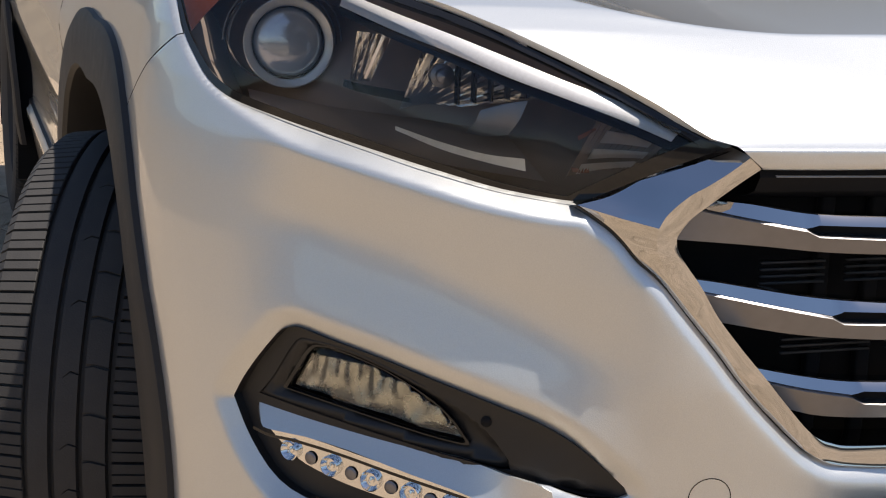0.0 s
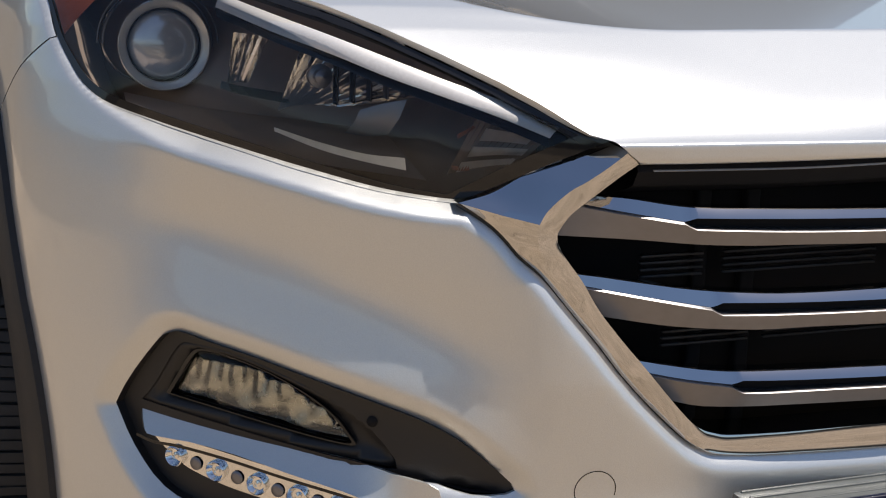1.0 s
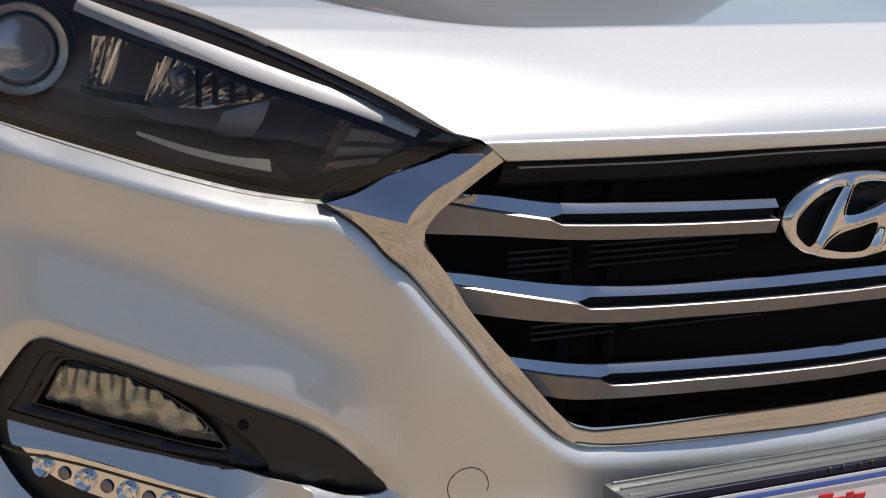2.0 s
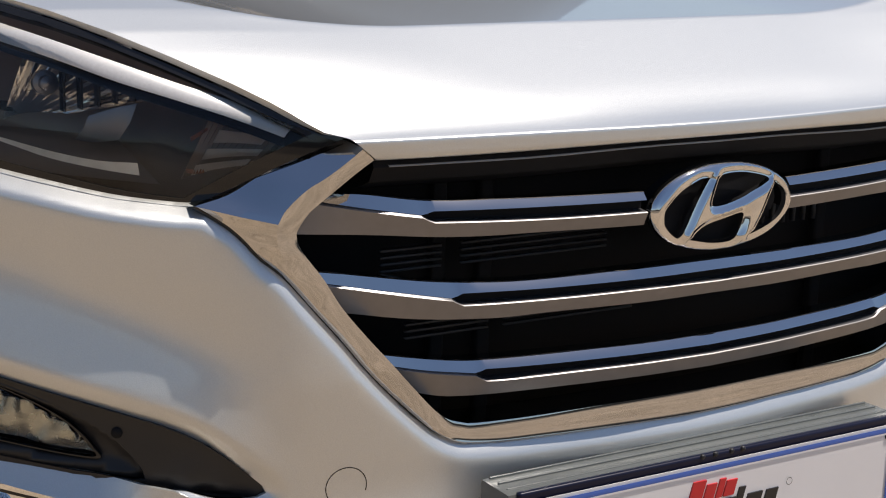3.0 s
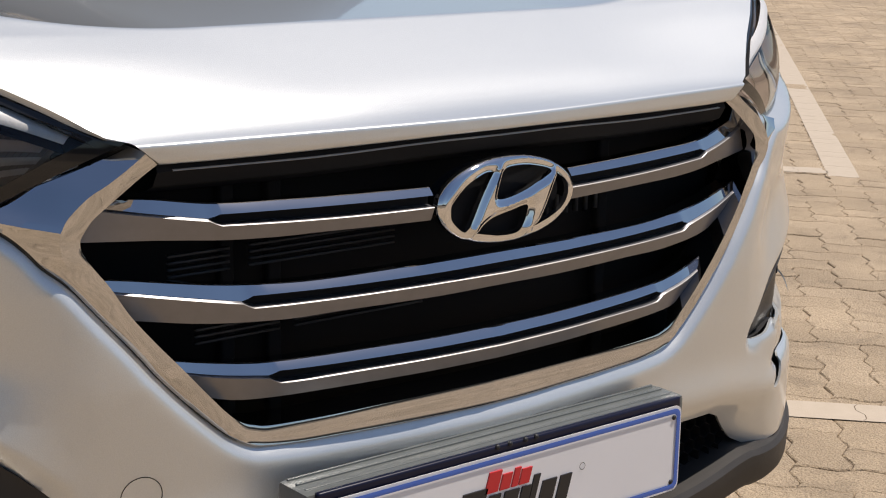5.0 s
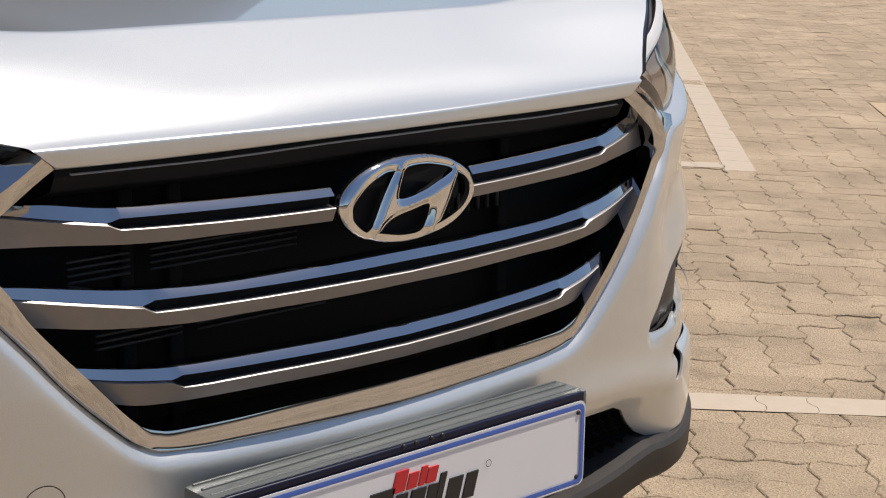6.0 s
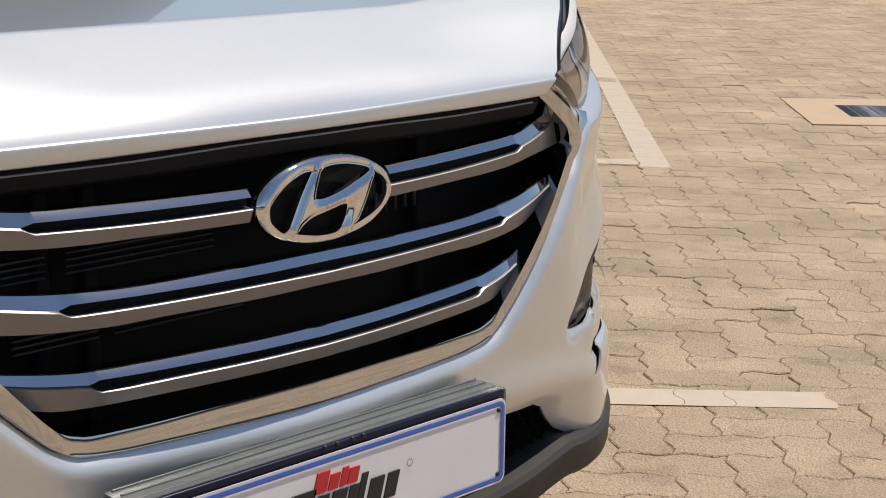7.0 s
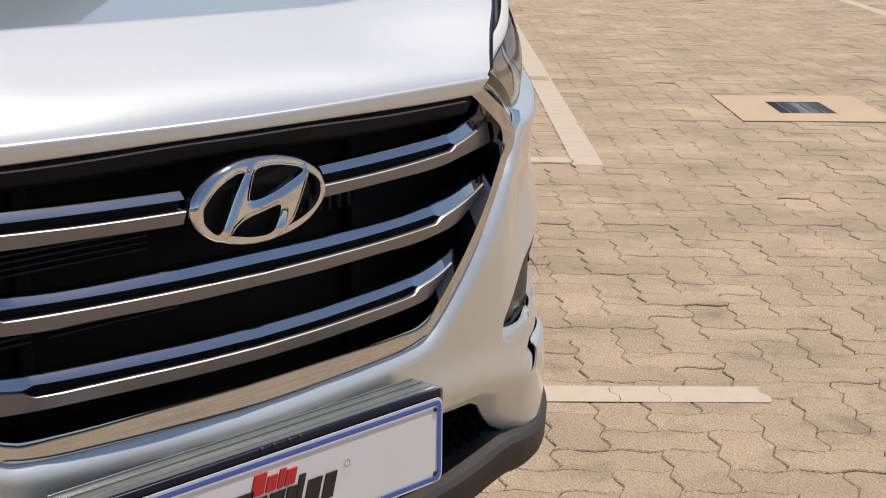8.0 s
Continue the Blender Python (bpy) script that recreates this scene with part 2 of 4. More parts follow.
def step(a, b, t):
    t = np.clip((t - a) / (b - a), 0, 1)
    return t * t * (3 - 2 * t)


def skin(s, z, out=0.0):
    """The point of the body's right half at arc length s and height z, out metres proud of it."""
    s, z = np.asarray(s, float), np.asarray(z, float)
    x, y = np.interp(s, PS, PX), np.interp(s, PS, PY)
    nx, ny = np.interp(s, PS, NX), np.interp(s, PS, NY)
    k, side = step(0.45, 0.60, x), step(0.35, 0.60, y)
    lean = (1 - k) * np.interp(z, LEAN_Z, LEAN_GRILLE) + k * ((1 - side) * np.interp(z, LEAN_Z, LEAN_CORNER) + side * np.interp(z, LEAN_Z, LEAN_SIDE))
    o = out - lean
    return np.stack([x + nx * o, y + ny * o, z + 0 * x], -1)


def s_at(x, z):
    """Arc length at which the skin at height z has the half-width x."""
    lo, hi = 0.0, 1.25
    for _ in range(40):
        mid = (lo + hi) / 2
        if skin(mid, z)[0] < x:
            lo = mid
        else:
            hi = mid
    return lo


def s_side(y):
    return float(np.interp(y, PY, PS))


def depth(x, z, out=0.0):
    return float(skin(s_at(abs(x), z), z, out)[1])


def to_s(points):
    return [(s_at(x, z), z) for x, z in points]


def distance(s, z, line):
    """Distance of each (s, z) to a polyline."""
    p = np.stack([s, z], -1)
    best = np.full(len(s), 9.0)
    for a, b in zip(line[:-1], line[1:]):
        a, b = np.array(a), np.array(b)
        t = np.clip(((p - a) @ (b - a)) / max(1e-12, (b - a) @ (b - a)), 0, 1)
        best = np.minimum(best, np.hypot(*(p - a - t[:, None] * (b - a)).T))
    return best


def inside(s, z, poly):
    hit = np.zeros(len(s), bool)
    for (x0, y0), (x1, y1) in zip(poly, poly[1:] + poly[:1]):
        c = ((y0 > z) != (y1 > z)) & (s < (x1 - x0) * (z - y0) / (y1 - y0 + 1e-15) + x0)
        hit ^= c
    return hit


def panel(outer, holes, sculpt, pitch=0.012, fine=None, near=()):
    """A skin panel inside the outline outer (s, z), with holes, its relief given by sculpt(s, z); finer close to the lines near."""
    from mathutils.geometry import delaunay_2d_cdt
    loops = [outer, *holes]
    pts, segs = [], []
    for loop in loops:
        n0, dense = len(pts), []
        for (a, b), (c, d) in zip(loop, loop[1:] + loop[:1]):
            k = max(1, int(math.hypot(c - a, d - b) / (fine or pitch)))
            dense += [(a + (c - a) * i / k, b + (d - b) * i / k) for i in range(k)]
        pts += dense
        segs += [(n0 + i, n0 + (i + 1) % len(dense)) for i in range(len(dense))]
    edge_pts = np.array(pts)
    s0, z0 = edge_pts.min(0)
    s1, z1 = edge_pts.max(0)
    gs, gz = np.meshgrid(np.arange(s0, s1, pitch), np.arange(z0, z1, pitch))
    gs = gs + 0.5 * pitch * (np.arange(gs.shape[0]) % 2)[:, None]
    gs, gz = gs.ravel(), gz.ravel()
    if fine:
        fs, fz = np.meshgrid(np.arange(s0, s1, fine), np.arange(z0, z1, fine))
        fs = fs + 0.5 * fine * (np.arange(fs.shape[0]) % 2)[:, None]
        fs, fz = fs.ravel(), fz.ravel()
        d = np.minimum.reduce([distance(fs, fz, l) for l in near])
        far = np.minimum.reduce([distance(gs, gz, l) for l in near]) > 0.034
        gs, gz = np.concatenate([gs[far], fs[d < 0.031]]), np.concatenate([gz[far], fz[d < 0.031]])
    keep = inside(gs, gz, outer)
    for h in holes:
        keep &= ~inside(gs, gz, h)
    for loop in loops:
        keep &= distance(gs, gz, loop + loop[:1]) > 0.45 * (fine or pitch)
    pts += list(zip(gs[keep], gz[keep]))
    co, _, tri, *_ = delaunay_2d_cdt([Vector((float(a), float(b))) for a, b in pts], segs, [], 0, 1e-7)
    co = np.array([tuple(c) for c in co])
    tri = [tuple(t) for t in tri]
    mid = np.array([co[list(t)].mean(0) for t in tri])
    ok = inside(mid[:, 0], mid[:, 1], outer)
    for h in holes:
        ok &= ~inside(mid[:, 0], mid[:, 1], h)
    out = sculpt(co[:, 0], co[:, 1])
    return [tuple(float(c) for c in v) for v in skin(co[:, 0], co[:, 1], out)], [t for t, o in zip(tri, ok) if o]


# outlines on the right half, as half-width and height
FRAME_OUT = [(0, .609), (.137, .6100), (.207, .6105), (.25, .6112), (.285, .6142), (.303, .6183), (.3216, .6277), (.3396, .642), (.3725, .673), (.4034, .7057), (.4291, .7375), (.460, .774), (.4867, .807), (.5068, .8258), (.5204, .8423), (.5357, .857), (.5613, .874), (.530, .883), (.504, .899), (.477, .914), (.450, .928), (.4305, .938)]
FRAME_RIDGE = [(0, .6197), (.137, .6203), (.207, .6205), (.25, .621), (.2826, .6230), (.300, .6265), (.315, .632), (.331, .6415), (.366, .675), (.3955, .706), (.4214, .734), (.4464, .766), (.468, .795), (.4835, .817), (.494, .834), (.4975, .849), (.4962, .8595), (.488, .8735), (.469, .891), (.452, .901), (.432, .914), (.4121, .9284)]
FRAME_IN = [(0, .6362), (.137, .6355), (.207, .634), (.25, .634), (.2837, .635), (.298, .638), (.312, .643), (.327, .654), (.350, .678), (.380, .712), (.405, .740), (.4315, .7724), (.450, .802), (.464, .821), (.4735, .836), (.4758, .848), (.4725, .857), (.464, .869), (.446, .883), (.430, .895), (.4145, .906), (.3993, .9156)]
TIP = 16  # the frame's winged corner
LAMP_LOW = [(.5613, .874), (.586, .875), (.638, .881), (.698, .8935)]
LAMP_END = [(.8022, .903), (.8786, .9135), (.9299, .9225), (.9901, .9345), (1.0333, .9487), (1.0764, .9716), (1.1054, .990)]  # along the skin: arc length, height
LAMP_UP = [(1.1286, 1.0089), (1.1477, 1.0225), (1.185, 1.040), (1.24, 1.052)]
FOG = [(.852, .620), (.844, .644), (.8316, .6726), (.8164, .702), (.8085, .7105), (.798, .7137), (.7755, .7091), (.7317, .700), (.6825, .6856), (.64, .6723), (.5993, .6583), (.571, .6446), (.5518, .6318), (.5294, .6132), (.503, .586), (.545, .584), (.590, .594), (.596, .566), (.590, .545), (.566, .508), (.580, .502), (.604, .522), (.62, .536), (.70, .533), (.775, .530), (.812, .542), (.837, .579)]
LOWER = [(0, .505), (.30, .508), (.4145, .502), (.446, .489), (.513, .437), (.545, .421), (.62, .424), (.75, .425), (.86, .43)]
WHEEL_Y, WHEEL_Z, ARCH, ARCH_IN = 0.985, 0.435, 0.512, 0.425


def arch_radius(deg, r):
    """A wheel arch is squarer than a circle."""
    return r + 0.050 * float(step(-0.10, 0.70, abs(math.cos(radians(deg)))))


def arch_point(deg, r):
    """A point on the front wheel arch, as (s, z)."""
    q = arch_radius(deg, r)
    return s_side(WHEEL_Y - q * math.cos(radians(deg))), WHEEL_Z + q * math.sin(radians(deg))


lamp_low_s = spline(to_s(LAMP_LOW) + LAMP_END, 4)
lamp_up_s = spline(LAMP_END[-1:] + LAMP_UP, 4)
frame_out_s = to_s(spline(FRAME_OUT[:TIP + 1], 4))
fog_s = to_s(spline(FOG + FOG[:1], 3))[:-1]


def ramp(d, width, soft=0.004):
    """1 at d 0, falling straight to 0 at width, with the corner rounded."""
    t = width - d
    return (0.5 * (t + np.sqrt(t * t + soft * soft)) - 0.5 * (np.sqrt(width ** 2 + soft ** 2) - width)) / width


def bumper_relief(s, z):
    lamp, frame_line, fog = lamp_low_s, frame_out_s, fog_s
    lip = 1 - 0.80 * step(0.86, 1.02, s)
    lip_deep = 0.0110 + 0.0055 * step(0.27, 0.36, s)
    out = -0.030 * lip * ramp(distance(s, z, lamp) / lip, 0.015, 0.003)
    out = np.minimum(out, -lip_deep * ramp(distance(s, z, frame_line), 0.0135, 0.004))
    ax = np.interp(s, PS, PX)
    tie = np.maximum(np.exp(-((ax - .560) / .055) ** 2 - ((z - .572) / .020) ** 2), step(.545, .525, z) * (1 - step(.70, .80, ax)))
    out -= 0.013 * (1 - tie) * ramp(distance(s, z, fog + fog[:1]), 0.019, 0.003)
    out += 0.005 * step(0.540, 0.510, z) * step(0.50, 0.58, ax) * (1 - step(.76, .83, ax))
    # swelling beside the plate, and below it the bumper turns under
    fold = np.interp(ax, [0.30, 0.35, 0.43, 0.51, 0.58, 0.66], [0.525, 0.521, 0.516, 0.503, 0.498, 0.495])
    band = step(0.24, 0.34, ax) * (1 - step(0.48, 0.62, ax))
    out += 0.007 * band * np.exp(-((z - fold - 0.016) / 0.026) ** 2)
    out -= 0.45 * band * np.maximum(0, 0.5 * (fold - z + np.sqrt((fold - z) ** 2 + 0.004 ** 2)))
    # scooped cheek: deepest along a falling line
    deep = np.interp(ax, [0.45, 0.546, 0.619, 0.713, 0.795, 0.86, 0.93], [0.690, 0.727, 0.763, 0.800, 0.818, 0.815, 0.80])
    above = np.interp(ax, [0.45, 0.55, 0.62, 0.80, 0.92], [0.19, 0.155, 0.12, 0.09, 0.10])
    below = np.interp(ax, [0.45, 0.55, 0.62, 0.80, 0.92], [0.13, 0.115, 0.115, 0.12, 0.14])
    t = np.where(z > deep, (z - deep) / above, (deep - z) / below)
    tent = np.clip(1.05 - np.sqrt(t * t + 0.02), 0, 1)
    out -= 0.024 * tent * step(0.46, 0.58, ax) * (1 - step(0.79, 0.86, ax))
    return out


car = tagged(new("car"), "silver metallic compact SUV parked on pale interlocking paving", "car")

outer = (to_s(LOWER) + [arch_point(a, ARCH) for a in range(2, 50, 5)] + [arch_point(53.0, ARCH)]
         + list(reversed(lamp_low_s)) + list(reversed(frame_out_s))[1:])
half = panel(outer, [fog_s], bumper_relief, 0.011, 0.0038, (lamp_low_s, frame_out_s, fog_s + fog_s[:1]))
part("bumper", join(shell(half, (0, 0.004, 0)), flip(shell(half, (0, 0.004, 0)))), PAINT, car, "silver bumper with scooped corners", sharp=50)

# ---- bonnet ----
EDGE_Y = [0.040, 0.05, 0.064, 0.085, 0.12, 0.155, 0.195, 0.24, 0.33, 0.45, 0.62, 0.90, 1.15]
EDGE_W = [0.426, 0.436, 0.452, 0.475, 0.516, 0.561, 0.607, 0.653, 0.715, 0.765, 0.800, 0.825, 0.830]
EDGE_Z = [0.934, 0.939, 0.950, 0.963, 0.986, 1.008, 1.029, 1.047, 1.066, 1.080, 1.092, 1.108, 1.116]
MID_Y = [0.004, 0.024, 0.04, 0.07, 0.10, 0.205, 0.24, 0.33, 0.50, 0.90, 1.15]
MID_Z = [0.932, 0.9385, 0.9455, 0.9615, 0.976, 1.024, 1.039, 1.064, 1.084, 1.110, 1.118]
mid_curve = spline(list(zip(MID_Y, MID_Z)), 8)


def bonnet_top(x, y):
    """Height of the bonnet: a sloping nose up to a crease, behind it a flatter middle panel."""
    w = np.interp(y, EDGE_Y, EDGE_W)
    k = float(step(0.40, 1.0, abs(x) / w))
    nose = float(np.interp(y, *zip(*mid_curve)) * (1 - k) + np.interp(y, EDGE_Y, EDGE_Z) * k)
    flat = 1.024 + 0.030 * (y - 0.2) + 0.40 * max(0.0, abs(x) - 0.26) ** 2
    return min(nose, flat)


def bonnet():
    lip = spline([(0.014, -0.004), (0.003, -0.0025), (0.0, 0.001), (0.0, 0.008), (0.0004, 0.0152), (0.0022, 0.0178), (0.007, 0.0195)], 3)  # back, up
    n = 121
    us = [(-1 + 2 * i / (n - 1)) for i in range(n)]
    start = lambda x: nose(x) + 0.004
    middle = lambda x: 0.005 * float(1 - step(0, 0.34, abs(x)))  # the edge rises towards the middle
    rows = [[((0.403 + 1.25 * u) * a, start(0.402 * a) + b, 0.919 + u + middle(0.402 * a) * (1 - (u + 0.004) / 0.023)) for a in us] for b, u in lip]
    ts = [0.012 * i for i in range(1, 13)] + [0.148 + 0.004 * i for i in range(46)] + [0.34 + 0.04 * i for i in range(20)]
    for t in ts:
        r = []
        for a in us:
            y = start(0.402 * a) + 0.008 + t * (1.15 - start(0.402 * a) - 0.008) / 1.10
            x = a * float(np.interp(y if abs(a) > 0.93 else max(y, 0.040 + t), EDGE_Y, EDGE_W))
            f = min(1.0, t / 0.04)
            r.append((x, y, (1 - f) * (0.937 + 0.45 * t) + f * bonnet_top(x, y)))
        rows.append(r)
    for k, r in enumerate(rows):  # folded edges
        e = 0.006 * min(1.0, max(0.0, (k - 18) / 3))
        (x, y, z), (x1, y1, z1) = r[0], r[-1]
        r.insert(0, (x, y + 0.003, z - e))
        r.append((x1, y1 + 0.003, z1 - e))
    return sheet(rows)


part("bonnet", bonnet(), PAINT, car, "silver bonnet panel", sharp=60)
for sx in (-1, 1):
    part("bonnet_seal", sheet([[(sx * (np.interp(y, EDGE_Y, EDGE_W) + d), y, np.interp(y, EDGE_Y, EDGE_Z) - h) for y in (0.070, 0.085, 0.12, 0.155, 0.195, 0.24, 0.33, 0.45, 0.62, 0.9)] for d, h in ((-0.006, 0.020), (0.002, 0.015), (0.008, 0.011))]), BLACK, car)

# ---- grille ----
grille = part("grille", prism([(-.46, .60), (.46, .60), (.46, .94), (-.46, .94)], lambda x, z: .125, lambda x, z: .15), DARK, car, "wide six-sided grille with three bright bars")


def frame_mesh():
    o, r, i = FRAME_OUT, FRAME_RIDGE, FRAME_IN
    n = len(o)
    st = list(range(n))
    on_o = np.interp(st, [0, 5, 8, 15, 16, 17], [-.0080, -.0080, -.013, -.013, -.014, -.022])
    on_r = np.interp(st, [0, 7, 8, 13, 14.5, 21], [-.0088, -.0088, -.0082, -.0065, .0035, .0045])
    on_i = np.interp(st, [0, 6.5, 8.5, 13, 15, 17, 21], [-.0115, -.0115, -.0090, -.006, -.006, -.003, -.003])
    mid = [((a + c) / 2, (b + d) / 2) for (a, b), (c, d) in zip(o, r)]
    on_m = np.interp(st, [0, 7, 9, 13, 15, 15.2, 16, 17, 21], [-.0082, -.0082, -.0095, -.0085, -.0065, -.006, .0010, -.0070, -.0078])
    near_o = [(a * .85 + c * .15, b * .85 + d * .15) for (a, b), (c, d) in zip(o, r)]
    near_i = [(a * .25 + c * .75, b * .25 + d * .75) for (a, b), (c, d) in zip(r, i)]
    rows = []
    for line, out in ((o, [-.030] * n), (o, on_o), (near_o, [.8 * a + .2 * b + .001 for a, b in zip(on_o, on_m)]), (mid, on_m), (r, on_r), (near_i, [.25 * a + .75 * b + .0005 for a, b in zip(on_r, on_i)]), (i, on_i), (i, [v - .004 for v in on_i]), (i, [-.06] * n)):
        pts = [(x, depth(x, z, float(v)), z) for (x, z), v in zip(line, out)]
        a, b = spline([(-pts[1][0], *pts[1][1:])] + pts[:TIP + 1], 4)[4:], spline(pts[TIP:], 4)
        rows.append(a + b[1:])
    return rows


fr = frame_mesh()
half = sheet(list(reversed(fr)))
part("grille_frame", join(half, flip(half)), CHROME, grille, "polished chrome frame with winged corners", sharp=25)

edge = [(x, z) for x, z in FRAME_OUT[:TIP + 1]]
wide = []
for i, (x, z) in enumerate(edge):
    (xa, za), (xb, zb) = edge[max(0, i - 1)], edge[min(TIP, i + 1)]
    l = math.hypot(xb - xa, zb - za)
    wide.append((max(0, x + .0032 * (zb - za) / l), z - .0032 * (xb - xa) / l))
half = sheet([[(x, depth(x, z, o), z) for x, z in spline(line, 4)] for line, o in ((wide, -.030), (wide, -.0150), (edge, -.0132))])
part("frame_gasket", join(half, flip(half)), GLOSS, grille, "thin black gap round the frame")


def bar_profile(top, chrome, line, low, groove):
    """Cross-section: (forward, height) from the back of the top to the back of the bottom."""
    return [(-.036, top - .001), (-.0112, top + .0013), (-.0092, top), (-.003, chrome), (-.0032 - groove, chrome - .0008), (-.0032 - groove, line + .0018), (-.0012, line + .0005), (0.0, line - .0004), (-.006, low), (-.036, low + .004)]


def bar(x0, x1, curves, plan_y, notch, slope, n=44):
    """One bright bar over its five edge curves; inside the notch it has a dark groove."""
    rows = []
    xs = sorted(set([x0 + (x1 - x0) * i / n for i in range(n + 1)] + [sg * (notch + d) for sg in (-1, 1) for d in (0.0, 0.006, 0.012) if x0 < sg * (notch + d) < x1]))
    end = max(abs(x0), abs(x1))
    top, inner, wing_c, line, low = [list(zip(*spline(c, 5))) for c in curves]
    back = list(zip(*spline(plan_y, 6)))
    for x in xs:
        a = abs(x)
        t, b = float(np.interp(a, *top)), float(np.interp(a, *low))
        w = float(np.clip((a - notch) / 0.012, 0, 1))
        cw = float(np.interp(a, *wing_c))
        c = (1 - w) * float(np.interp(a, *inner)) + w * cw
        l = (1 - w) * float(np.interp(a, *line)) + w * (cw - .0022)
        k = float(step(notch + 0.02, end, a)) * (1 if x > 0 else -1)
        y = float(np.interp(a, *back))
        rows.append([(x + k * slope * (z - t + 0.015), y - f, z) for f, z in bar_profile(t, c, l, b, .009 * (1 - w))])
    verts, faces = sheet(rows)
    n_p = len(rows[0])
    faces = faces + [tuple(range(n_p)), tuple(range(len(verts) - 1, len(verts) - 1 - n_p, -1))]
    order = [0, 0, 0, 2, 2, 1, 3, 1, 1]
    return (verts, faces), order * (len(rows) - 1) + [2, 2]


# each bar: top edge, chrome's lower edge in the notch and on the wing, bright line, lower edge; then its plan
BARS = [([(0, .867), (.093, .867), (.22, .869), (.277, .8705), (.32, .8715), (.355, .874), (.402, .880), (.433, .8815), (.47, .883)],
         [(0, .860), (.108, .860), (.224, .8615), (.346, .8638), (.47, .866)],
         [(.30, .853), (.352, .8603), (.432, .8721), (.47, .878)],
         [(0, .848), (.102, .8476), (.225, .849), (.341, .8528), (.47, .858)],
         [(0, .8325), (.1, .833), (.221, .8348), (.278, .835), (.334, .837), (.403, .842), (.47, .844)]),
        ([(0, .7858), (.087, .785), (.216, .784), (.274, .7855), (.318, .789), (.347, .792), (.386, .798), (.423, .8035), (.46, .8065)],
         [(0, .7765), (.091, .7757), (.22, .7765), (.311, .7786), (.46, .782)],
         [(.27, .766), (.320, .7745), (.374, .7837), (.46, .798)],
         [(0, .764), (.093, .7645), (.221, .765), (.307, .7665), (.46, .772)],
         [(0, .750), (.087, .749), (.2, .750), (.257, .749), (.302, .7508), (.372, .7558), (.46, .763)]),
        ([(0, .7005), (.082, .7005), (.149, .7012), (.216, .7013), (.279, .7018), (.309, .704), (.341, .7095), (.378, .7168), (.40, .721)],
         [(0, .6915), (.153, .6928), (.22, .6932), (.275, .694), (.40, .698)],
         [(.24, .684), (.286, .6905), (.334, .697), (.366, .7034), (.40, .710)],
         [(0, .6815), (.154, .6822), (.221, .6818), (.273, .6818), (.40, .69)],
         [(0, .6658), (.149, .6664), (.217, .6662), (.279, .6660), (.340, .669), (.40, .678)])]
BAR_PLAN = [(0, -.002), (.1, .0015), (.2, .0095), (.30, .0222), (.36, .0340), (.41, .0505), (.47, .0765)]
LOW_PLAN = [(0, .0), (.1, .004), (.2, .0155), (.274, .0282), (.335, .0415), (.40, .063)]
for x0, x1, k, plan_y, notch, slope in ((-.462, -.100, 0, BAR_PLAN, .341, -.5), (.098, .462, 0, BAR_PLAN, .341, -.5), (-.456, .456, 1, BAR_PLAN, .308, .72), (-.383, .383, 2, LOW_PLAN, .274, .85)):
    g, idx = bar(x0, x1, BARS[k], plan_y, notch, slope)
    part("grille_bar", g, [CHROME, SATIN, DARK, TRIM], grille, "bright bar with a dark groove", indices=idx, sharp=22)
middle = lambda x: .005 * float(1 - step(.06, .26, abs(x)))
part("top_trim", sheet([[(-.40 + .8 * i / 20, depth(abs(-.40 + .8 * i / 20), .90, f), z + middle(-.40 + .8 * i / 20)) for i in range(21)] for f, z in ((-.06, .916), (-.010, .9158), (-.0065, .912), (-.005, .908), (-.014, .893), (-.03, .886), (-.05, .880))]), DARK, grille, "black trim under the bonnet lip", sharp=30)
part("trim_line", sheet([[(-.385 + .77 * i / 20, depth(abs(-.385 + .77 * i / 20), .90, f), z + middle(-.385 + .77 * i / 20)) for i in range(21)] for f, z in ((-.0066, .9104), (-.0022, .9092), (-.0040, .9084))]), TRIM, grille, "thin bright line along the trim")
# cooling slats behind the bars
for x0, x1, zs in ((-.37, -.30, (.815, .808, .801, .794)), (-.275, -.09, (.815, .808, .801, .794)), (-.34, -.24, (.735, .728, .721)), (-.22, -.05, (.735, .728, .721)), (.09, .22, (.735, .728))):
    for z in zs:
        part("slat", box((x0 + x1) / 2, .085, z, x1 - x0, .006, .0025), FIN, grille)
for i in range(6):
    part("slat", box(.135 + .016 * i, .085, .812, .004, .006, .032), FIN, grille)
for x in (-.288, -.23, .25):
    part("support", box(x, .112, .765, .016, .012, .30, .003), DARK, grille)

# ---- emblem: an oval ring with a slanted sign ----
EM_Z, EM_Y = .846, .004
HOLES = [[(-.0238, .033), (-.037, .0322), (-.0604, .0223), (-.0784, .0064), (-.0827, -.003), (-.0788, -.0158), (-.0627, -.0290), (-.0562, -.025), (-.042, .0028), (-.0329, .019)],
         [(-.0118, .031), (-.0038, .0357), (.0221, .0359), (.05, .0305), (.0599, .0253), (.0488, .0186), (.0363, .0138), (.0226, .0082), (.0008, .0025), (-.0154, .0015), (-.019, .005), (-.0169, .015)],
         [(-.0449, -.0327), (-.0378, -.0245), (-.0233, -.0171), (.001, -.0121), (.0242, -.0084), (.0244, -.0193), (.0177, -.0332), (.0096, -.0392), (-.0149, -.0387)],
         [(.0685, .0223), (.0840, .0113), (.0870, -.002), (.0810, -.0163), (.0639, -.0257), (.0386, -.0339), (.0441, -.0273), (.0537, -.0105), (.0618, .0076)]]


